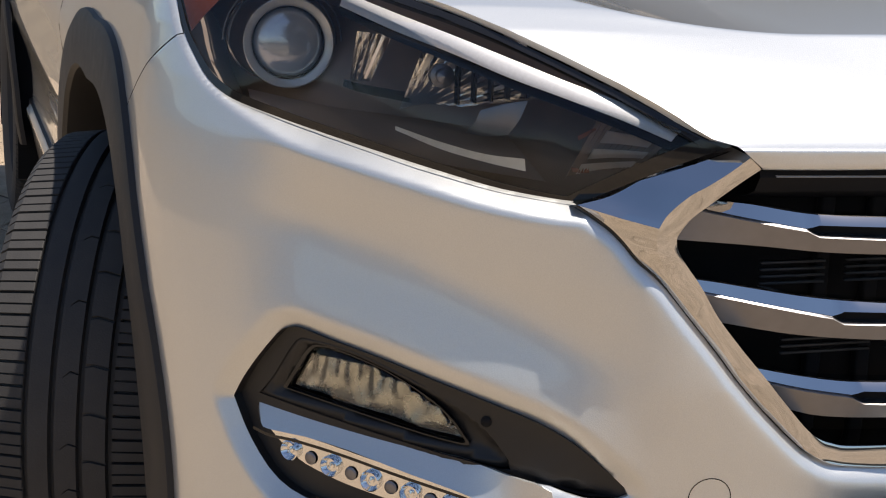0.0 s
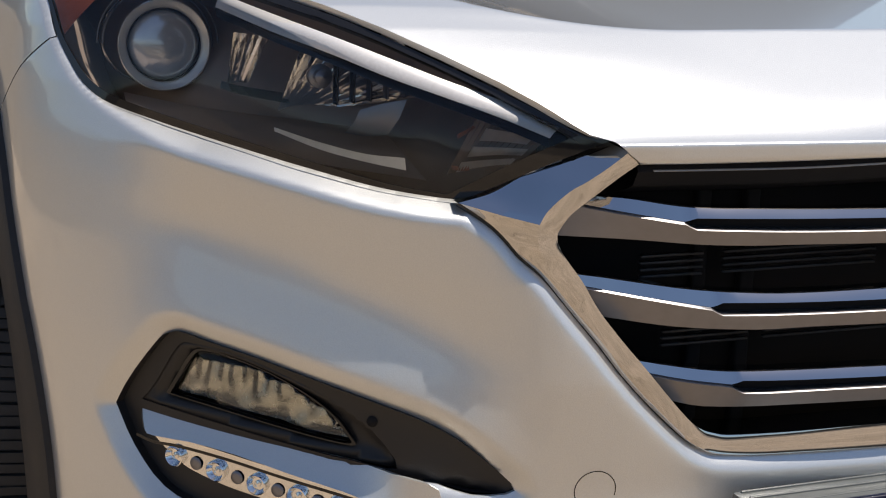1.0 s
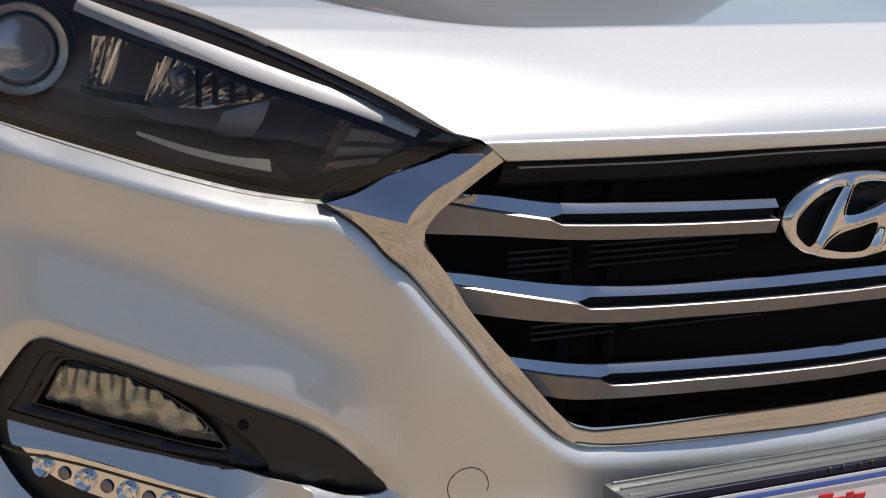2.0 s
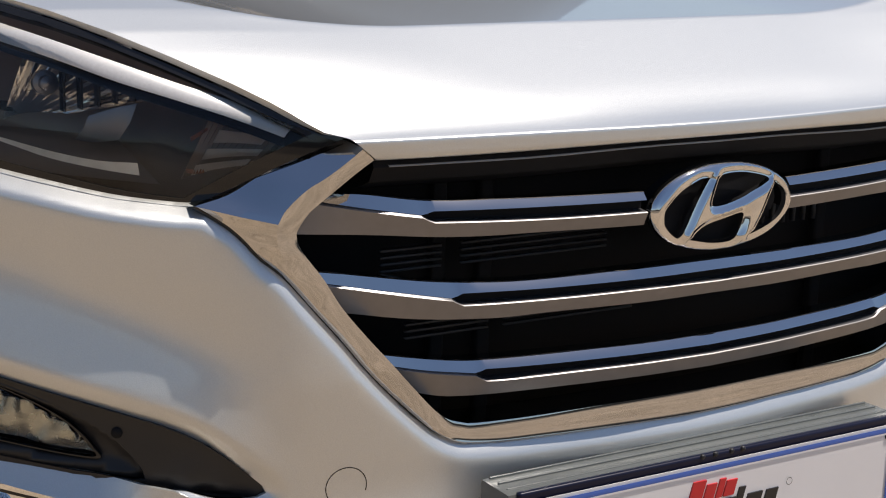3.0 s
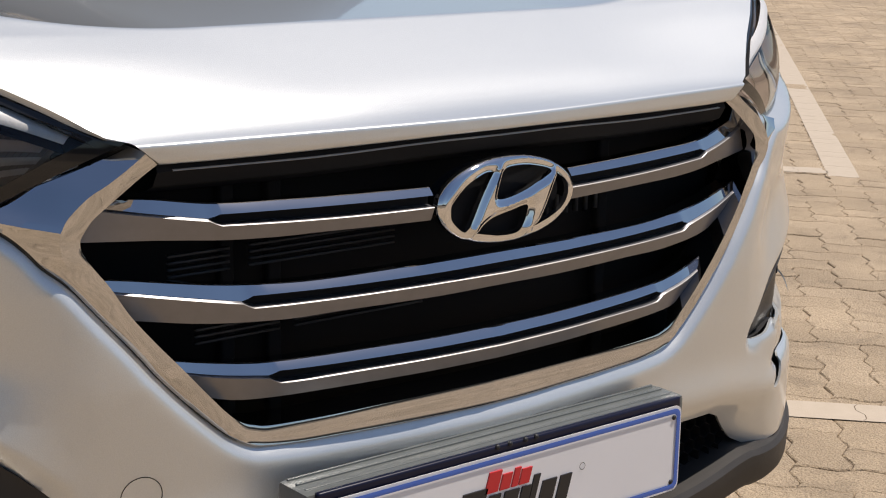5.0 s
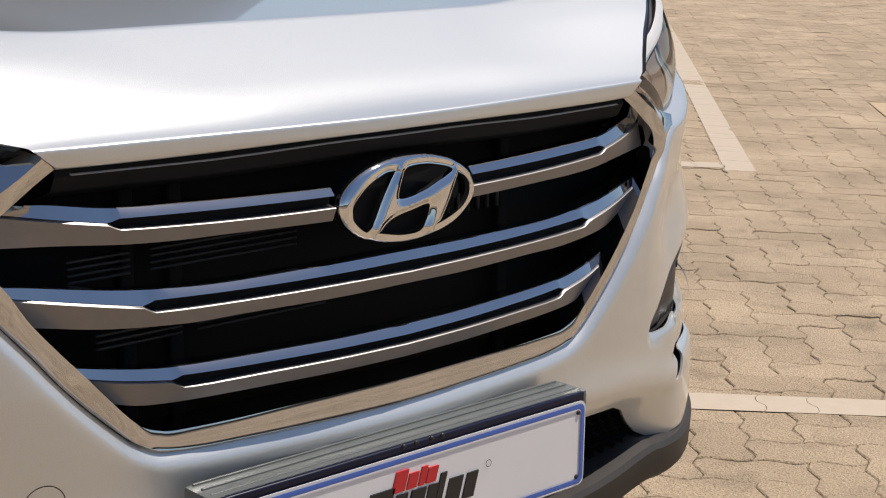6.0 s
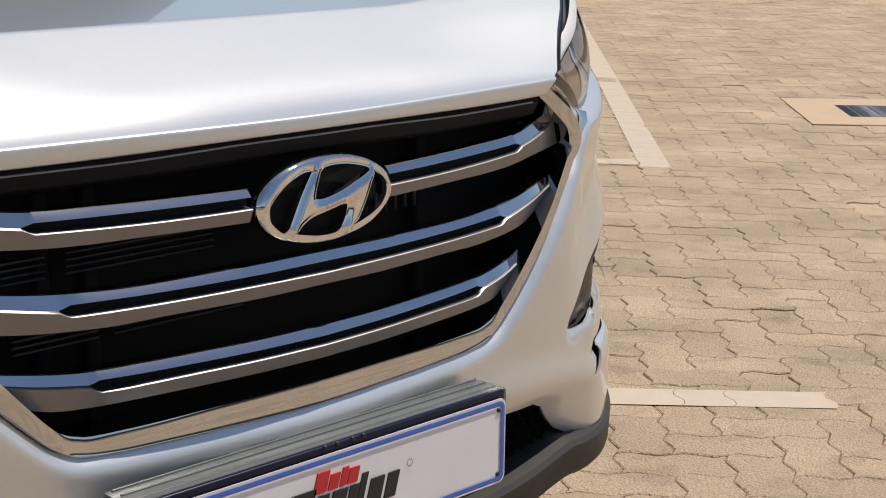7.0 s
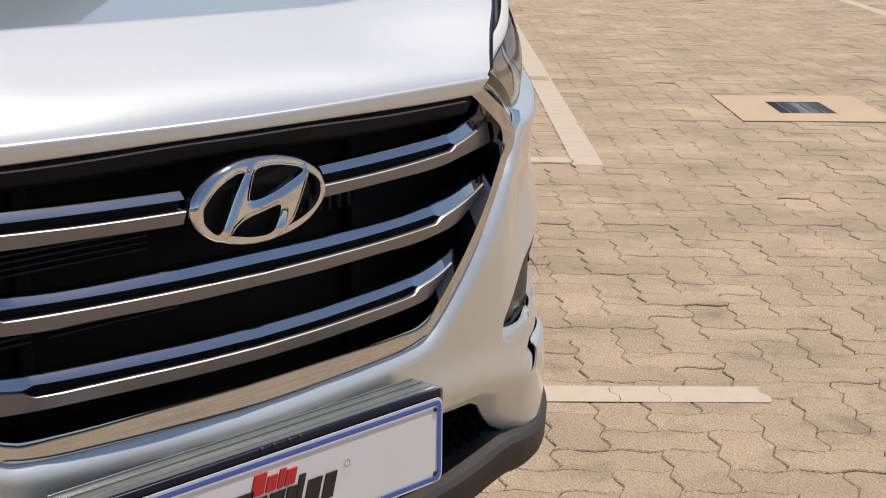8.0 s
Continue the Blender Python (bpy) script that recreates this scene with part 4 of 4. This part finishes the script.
fender_out = ([arch_point(53.5, ARCH)] + [arch_point(a, ARCH) for a in range(58, 150, 6)] + [(s_side(1.42), .52), (s_side(1.42), 1.055)] + [(q + .003, z + .001) for q, z in reversed(lamp_up_s)])
for side in (-1, 1):
    m = (lambda g: g) if side > 0 else flip
    part("front_wing", m(shell(panel(fender_out, [], lambda s, z: crease(s, z) * step(.9, 1.5, np.interp(s, PS, PY)) - 0.0075 * ramp(distance(s, z, lamp_up_s) / .25, 0.015, 0.003), .010, .004, (lamp_up_s,)), (0, .003, 0))), PAINT, car, "silver front wing", sharp=40)
    part("wing_shoulder", m(sheet([[tuple(skin(s_side(y), 1.054)) for y in (.66, .8, 1.0, 1.2, 1.42)], [(float(np.interp(y, EDGE_Y, EDGE_W)) + .006, y, float(np.interp(y, EDGE_Y, EDGE_Z)) - .004) for y in (.62, .8, 1.0, 1.2, 1.42)]])), PAINT, car)
    for name, y0, y1 in (("front_door", 1.426, 2.42), ("rear_door", 2.426, 3.08)):
        d_ = part(name, m(shell(panel([(s_side(y0), .50), (s_side(y1), .50), (s_side(y1), 1.10), (s_side(y0), 1.10)], [], crease, .03), (0, .003, 0))), PAINT, car, "silver door with a sculpted flank", sharp=40)
        part("handle", m(box(float(skin(s_side(y1 - .15), .98)[0]) + .022, y1 - .15, .98, .02, .17, .025, .008)), PAINT, d_)
    part("sill_cladding", m(sheet([[tuple(skin(s_side(y), z, o)) for y in (1.36, 1.8, 2.4, 3.0, 3.14)] for z, o in ((.30, -.06), (.33, -.030), (.46, -.022), (.50, -.028), (.505, -.04))])), CLAD, car, "black sill cladding", sharp=40)
    part("sill_strip", m(sheet([[tuple(skin(s_side(y), z, o)) for y in (1.40, 1.8, 2.4, 3.05)] for z, o in ((.470, -.022), (.476, -.014), (.490, -.016), (.502, -.026))])), PAINT, car)
    quarter = [(s_side(3.086), .62)] + [(s_side(3.60 - arch_radius(a, .44) * math.cos(radians(a))), WHEEL_Z + arch_radius(a, .44) * math.sin(radians(a))) for a in range(24, 180, 8)] + [(s_side(4.15), .45), (s_side(4.15), 1.12), (s_side(3.086), 1.12)]
    part("rear_quarter", m(shell(panel(quarter, [], crease, .04), (0, .003, 0))), PAINT, car, sharp=40)
    for yc, r0, r1, nm in ((WHEEL_Y, ARCH_IN, ARCH, "front_arch"), (3.60, .40, .45, "rear_arch")):
        rows_ = []
        for r, o in ((r1 + .002, -.004), (r1, .008), (r1 - .012, .013), (r0 + .006, .013), (r0, .006), (r0, -.04), (r0 + .02, -.12)):
            rows_.append([tuple(skin(s_side(yc - arch_radius(a, r) * math.cos(radians(a))), WHEEL_Z + arch_radius(a, r) * math.sin(radians(a)), o)) for a in range(-6, 187, 4)])
        part(nm, m(sheet(rows_)), CLAD, car, "black wheel arch cladding", sharp=35)
        well = []
        for dx in (.90, .55):
            well.append([(dx, yc - arch_radius(a, r0 + .01) * math.cos(radians(a)), WHEEL_Z + arch_radius(a, r0 + .01) * math.sin(radians(a))) for a in range(-20, 201, 5)])
        part("wheel_well", m(sheet(well)), DARK, car)

# ---- cabin, tail and underside ----
cab = [[(x, y, z) for x, y, z in row] for row in (
    [(-.74, 1.16, 1.12), (-.4, 1.10, 1.125), (0, 1.08, 1.13), (.4, 1.10, 1.125), (.74, 1.16, 1.12)],
    [(-.60, 1.98, 1.66), (-.35, 1.94, 1.70), (0, 1.92, 1.71), (.35, 1.94, 1.70), (.60, 1.98, 1.66)])]
part("windscreen", shell(sheet(cab), (0, .01, -.005)), TINT, car, "dark windscreen")
part("roof", shell(sheet([cab[1], [(-.60, 2.8, 1.70), (-.35, 2.8, 1.725), (0, 2.8, 1.73), (.35, 2.8, 1.725), (.60, 2.8, 1.70)], [(-.56, 3.9, 1.62), (-.3, 3.95, 1.65), (0, 3.96, 1.655), (.3, 3.95, 1.65), (.56, 3.9, 1.62)]]), (0, 0, -.02)), PAINT, car, "silver roof")
for side in (-1, 1):
    m = (lambda g: g) if side > 0 else flip
    part("side_window", m(shell(sheet([[(.885, 1.40, 1.08), (.885, 2.4, 1.10), (.87, 3.3, 1.14), (.84, 4.0, 1.18)], [(.63, 1.98, 1.65), (.62, 2.6, 1.69), (.60, 3.3, 1.66), (.57, 3.85, 1.60)]]), (-.005, 0, 0))), TINT, car, "dark side windows")
    part("scuttle", m(sheet([[(.74, 1.16, 1.115), (.89, 1.40, 1.07)], [(.60, 1.98, 1.655), (.63, 1.98, 1.65)]])), PAINT, car)
part("tail", join(sheet([[(-.90, 4.14, .45), (0, 4.28, .45), (.90, 4.14, .45)], [(-.90, 4.14, 1.12), (0, 4.26, 1.15), (.90, 4.14, 1.12)], [(-.57, 3.9, 1.60), (0, 3.97, 1.64), (.57, 3.9, 1.60)]])), PAINT, car)
part("underside", box(0, 2.2, .40, 1.2, 4.0, .12, .02), DARK, car)


# ---- wheels ----
def tyre_mesh(pitches=74, r=.355):
    """A tyre about the x axis: ribs, grooves, cut shoulders; outer side at -x."""
    prof = [(-.092, r - .125, 0), (-.114, r - .115, 0), (-.127, r - .080, 0), (-.129, r - .045, 0), (-.123, r - .020, 1), (-.111, r - .009, 2), (-.066, r - .003, 2), (-.0645, r - .004, 0), (-.0635, r - .011, 0), (-.0575, r - .011, 0), (-.0565, r - .001, 0),
            (-.050, r - .0005, 0), (-.042, r - .0002, 0), (-.0305, r, 0), (-.0295, r - .010, 0), (-.0235, r - .010, 0), (-.0225, r, 0), (-.014, r, 0), (-.005, r, 4), (.0055, r, 4), (.0065, r - .010, 0), (.0125, r - .010, 0), (.0135, r, 0),
            (.0225, r, 3), (.0325, r - .0005, 3), (.0425, r - .001, 3), (.0435, r - .011, 0), (.0495, r - .011, 0), (.0505, r - .003, 0), (.053, r - .003, 2), (.094, r - .009, 2), (.104, r - .020, 1), (.110, r - .045, 0), (.109, r - .080, 0), (.080, r - .125, 0)]
    marks = [(0, 0), (.03, 1), (.11, 1), (.14, 0), (.50, 0), (.525, 2), (.565, 2), (.59, 0)]
    verts, faces = [], []
    k = len(prof)
    n = pitches * len(marks)
    for i in range(n):
        p, (f, deep) = i // len(marks), marks[i % len(marks)]
        for h, q, cut in prof:
            d = 0
            if deep and cut in (1, 2):
                d = (.007 if deep == 1 else .004) * (.5 if cut == 1 else 1)
            elif deep == 1 and cut == 3 and p % 2 == 0 or deep == 2 and cut == 4 and p % 3 == 0:
                d = .004
            slant = (h - .03) * -.6 if cut in (3, 4) else 0
            a = 2 * math.pi * (p + f) / pitches + slant
            verts.append((h, -(q - d) * math.cos(a), (q - d) * math.sin(a)))
    for i in range(n):
        for j in range(k - 1):
            faces.append((i * k + j, i * k + j + 1, (i + 1) % n * k + j + 1, (i + 1) % n * k + j))
    return verts, faces


def wheel(x, y, steer, side):
    base = new("wheel")
    base.parent = car
    base.matrix_local = pose(x, y, WHEEL_Z - DROP, 0, 0, steer + (180 if side > 0 else 0))
    base["label"] = "alloy wheel with a ribbed road tyre"
    t = part("tyre", tyre_mesh(), RUBBER, base, "dusty black tyre", sharp=30, drop=0)
    part("rim", lathe([(.075, .225), (.09, .232), (.10, .236), (.098, .228), (.05, .215), (-.05, .21), (-.09, .232)], 48, (0, 0, 0), (-1, 0, 0)), ALLOY, base, sharp=35, drop=0)
    for i in range(5):
        a = 2 * math.pi * i / 5
        for d in (-.12, .12):
            o = [(.07, .05), (.09, .21), (.09, .228)]
            rows_ = [[(-h, -r * math.cos(a + d * (r / .2) + e), r * math.sin(a + d * (r / .2) + e)) for h, r in o] for e in (-.08, .08)]
            part("spoke", shell(sheet(rows_), (.02, 0, 0)), ALLOY, base, drop=0)
    part("hub", lathe([(.0, .07), (.075, .065), (.08, .03), (.08, 0)], 24, (0, 0, 0), (-1, 0, 0)), ALLOY, base, drop=0)


wheel(-.853, WHEEL_Y, -22, -1)
wheel(.853, WHEEL_Y, -22, 1)
wheel(-.775, 3.60, 0, -1)
wheel(.775, 3.60, 0, 1)

# ---- paving: interlocking blocks in a herringbone, turned to the parking lines ----
TURN_DEG, W = 42.9, .1095
UX, UY = math.cos(radians(TURN_DEG)), math.sin(radians(TURN_DEG))


def plan(u, v):
    """Paving axes to the world: u along the long parking line, v across it."""
    return u * UX + v * UY, u * UY - v * UX


ground = new("ground", mesh_from("ground", [(-400, -400, -.0065), (400, -400, -.0065), (400, 400, -.0065), (-400, 400, -.0065)], [(0, 1, 2, 3)], SOIL, drop=0))
tagged(ground, "sandy ground under the paving blocks", "ground", kind="structure")


# unseen walls, added to give chrome and paint a dark horizon to mirror
PLASTER = material("unseen_wall_plaster", (0.16, 0.14, 0.12), 0.9)
mottled(PLASTER, 0.7, (0.12, 0.105, 0.09), (0.20, 0.175, 0.145), 8.0)
for name, cx, cy, sx, sy in (("unseen_wall_north", 4, 32, 56.6, .3), ("unseen_wall_south", 4, -24, 56.6, .3), ("unseen_wall_east", 32, 4, .3, 55.4), ("unseen_wall_west", -24, 4, .3, 55.4)):
    unseen_wall = new(name, mesh_from(name, *box(cx, cy, 1.1, sx, sy, 2.24, .02), PLASTER, smooth=False, drop=0))
    tagged(unseen_wall, "unseen plain wall added as a dark horizon for reflections", "wall", kind="structure")


def wave(t):
    """A blunt zigzag of period 1."""
    t = t % 1.0
    return (np.interp(t, [0, .12, .38, .62, .88, 1], [0, 1, 1, -1, -1, 0]))


def block(w, h, n=4, seed=0):
    """A block w by h half-units, its edges bent so that it locks into its neighbours; top at z 0."""
    out = [(i / n, 0) for i in range(w * n)] + [(w, i / n) for i in range(h * n)] + [(w - i / n, h) for i in range(w * n)] + [(0, h - i / n) for i in range(h * n)]
    a = .078
    ring = []
    for p, q in out:
        ring.append(((p + a * wave(q)) * W, (q + a * wave(p)) * W))
    ring = np.array(ring)
    c = ring.mean(0)
    nxt, prv = np.roll(ring, -1, 0), np.roll(ring, 1, 0)
    t = nxt - prv
    nrm = np.stack([-t[:, 1], t[:, 0]], 1) / np.linalg.norm(t, axis=1)[:, None]
    uneven = np.random.default_rng(seed).normal(0, 1, (2, len(ring), 1))
    g = ring + nrm * (.0006 + .0004 * np.abs(uneven[0]))
    b = g + nrm * (.0022 + .0010 * np.abs(uneven[1]))
    return c, g, b


def block_mesh(w, h, n=4, rings=3, seed=0):
    c, g, b = block(w, h, n, seed)
    n = len(g)
    pts = np.concatenate([np.c_[g, np.full(n, -.010)], np.c_[g, np.full(n, -.0026)], np.c_[b, np.zeros(n)]][3 - rings:])
    faces = [tuple(range((rings - 1) * n, rings * n))]
    for k in range(rings - 1):
        faces += [(k * n + i, k * n + (i + 1) % n, (k + 1) * n + (i + 1) % n, (k + 1) * n + i) for i in range(n)]
    x, y = plan(pts[:, 0], pts[:, 1])
    verts = np.c_[x, y, pts[:, 2]]
    return verts, [tuple(reversed(f)) for f in faces]


FLAT = [block_mesh(2, 1, 4, 3, k) for k in range(6)]
TALL = [block_mesh(1, 2, 4, 3, k + 9) for k in range(6)]
FAR = {id(FLAT): [block_mesh(2, 1, 4, 2, k) for k in range(6)], id(TALL): [block_mesh(1, 2, 4, 2, k + 9) for k in range(6)]}


def herringbone(u0, u1, v0, v1):
    """Cells (kind, i, j) of a herringbone of 2 by 1 blocks."""
    for j in range(int(v0 / W) - 1, int(v1 / W) + 2):
        for i in range(int(u0 / W) - 1, int(u1 / W) + 2):
            k = (i - j) % 4
            if k == 0:
                yield FLAT, i, j
            elif k == 3:
                yield TALL, i, j - 0


SLAB_U, SLAB_V = (5.57, 6.41), (1.64, 2.345)
GU, GV = (5.81, 6.185), (1.86, 2.125)
pavement = tagged(new("pavement"), "sandy interlocking paving blocks laid in a herringbone", "pavement", kind="structure")
near, far_v, far_f = [], [], []
random.seed(4)
for shape, i, j in herringbone(-4.5, 17.0, -5.0, 9.0):
    u, v = i * W, j * W
    x, y = plan(u, v)
    if GU[0] - 2.3 * W < u < GU[1] + .2 * W and GV[0] - 2.3 * W < v < GV[1] + .2 * W:
        continue
    reach = math.hypot(x - EYE[0], y - EYE[1])
    ang = math.degrees(math.atan2(x - EYE[0], y - EYE[1]))
    lift, tx, ty, kind = random.uniform(-.0024, .0002), random.uniform(-.009, .009), random.uniform(-.009, .009), random.randrange(6)
    if 1.35 < x < 4.3 and -.6 < y < 2.4 and ang > 44 and reach < 5.6 and len(near) < 300:
        near.append((shape, kind, x, y, lift, tx, ty))
        continue
    vs, fs = (shape if 20 < ang < 80 and reach < 9 else FAR[id(shape)])[kind]
    p = vs + np.array((x, y, lift))
    p[:, 2] += tx * (vs[:, 0]) + ty * (vs[:, 1])
    far_v.append(p)
    far_f.append(fs)
meshes = {id(q): [mesh_from("paving_block", [tuple(v) for v in vs], fs, PAVER, smooth=False, drop=0) for vs, fs in q] for q in (FLAT, TALL)}
for shape, kind, x, y, lift, tx, ty in near:
    ob = new("paving_block", meshes[id(shape)][kind])
    ob.parent = pavement
    ob.matrix_local = pose(x, y, lift, math.degrees(ty), -math.degrees(tx), 0)
count = np.cumsum([0] + [len(v) for v in far_v])
all_f = [tuple(a + int(c) for a in f) for c, fs in zip(count, far_f) for f in fs]
rest = new("paving_blocks", mesh_from("paving_blocks", np.concatenate(far_v).tolist(), all_f, PAVER, smooth=False, drop=0))
rest.parent = pavement
tagged(rest, kind="stuff")


# painted parking lines and the drain
def line_piece(u0, u1, v0, v1, along_u):
    """One painted block of a line, its ends bent like the blocks under it."""
    n = 8
    if along_u:
        a = [(u0 + .0009 + .078 * W * wave(i / n), v0 + (v1 - v0) * i / n) for i in range(n + 1)]
        b = [(u1 - .0009 + .078 * W * wave(i / n), v0 + (v1 - v0) * i / n) for i in range(n + 1)]
    else:
        a = [(u0 + (u1 - u0) * i / n, v0 + .0009 + .078 * W * wave(i / n)) for i in range(n + 1)]
        b = [(u0 + (u1 - u0) * i / n, v1 - .0009 + .078 * W * wave(i / n)) for i in range(n + 1)]
    return sheet([[(*plan(*p), z) for p in q] for q, z in ((a, -.004), (a, .0007), (b, .0007), (b, -.004))])


rnd = random.Random(7)
for u0, u1, v0, v1 in ((1.607, 1.716, -2.6, .930), (4.50, 4.61, -1.5, .768), (4.50, 15.5, .770, .885), (6.0, 15.5, 3.80, 3.91)):
    along = u1 - u0 > v1 - v0
    lo, hi = (u0, u1) if along else (v0, v1)
    cuts = [hi]
    while cuts[-1] > lo + .1:
        cuts.append(cuts[-1] - W * rnd.choice((1, 2, 2)))
    ob = tagged(new("parking_line"), "worn pale painted parking line on the paving", "parking line", "parking lines", "structure")
    for c1, c0 in zip(cuts, cuts[1:]):
        g = line_piece(c0, c1, v0, v1, True) if along else line_piece(u0, u1, c0, c1, False)
        part("painted_block", g, LINE, ob, smooth=False, drop=0)



def slab_ring():
    o = [(SLAB_U[0], SLAB_V[0]), (SLAB_U[1], SLAB_V[0]), (SLAB_U[1], SLAB_V[1]), (SLAB_U[0], SLAB_V[1])]
    i = [(GU[0], GV[0]), (GU[1], GV[0]), (GU[1], GV[1]), (GU[0], GV[1])]
    rows_ = [[(*plan(*p), z) for p in q + q[:1]] for q, z in ((o, -.012), (o, .004), (i, .004), (i, -.03))]
    return sheet(list(rows_))


drain = tagged(new("drain"), "pale concrete drain surround with an iron grating", "drain")
part("surround", slab_ring(), SLAB, drain, smooth=False, drop=0)
for i in range(13):
    u = GU[0] + (GU[1] - GU[0]) * (i + .5) / 13
    part("grate_bar", join(box(0, 0, 0, .012, GV[1] - GV[0], .012)), IRON, drain, drop=0).matrix_local = pose(*plan(u, (GV[0] + GV[1]) / 2), -.004, 0, 0, TURN_DEG)
for i in range(6):
    v = GV[0] + (GV[1] - GV[0]) * i / 5
    part("grate_bar", join(box(0, 0, 0, GU[1] - GU[0], .010, .014)), IRON, drain, drop=0).matrix_local = pose(*plan((GU[0] + GU[1]) / 2, v), -.004, 0, 0, TURN_DEG)
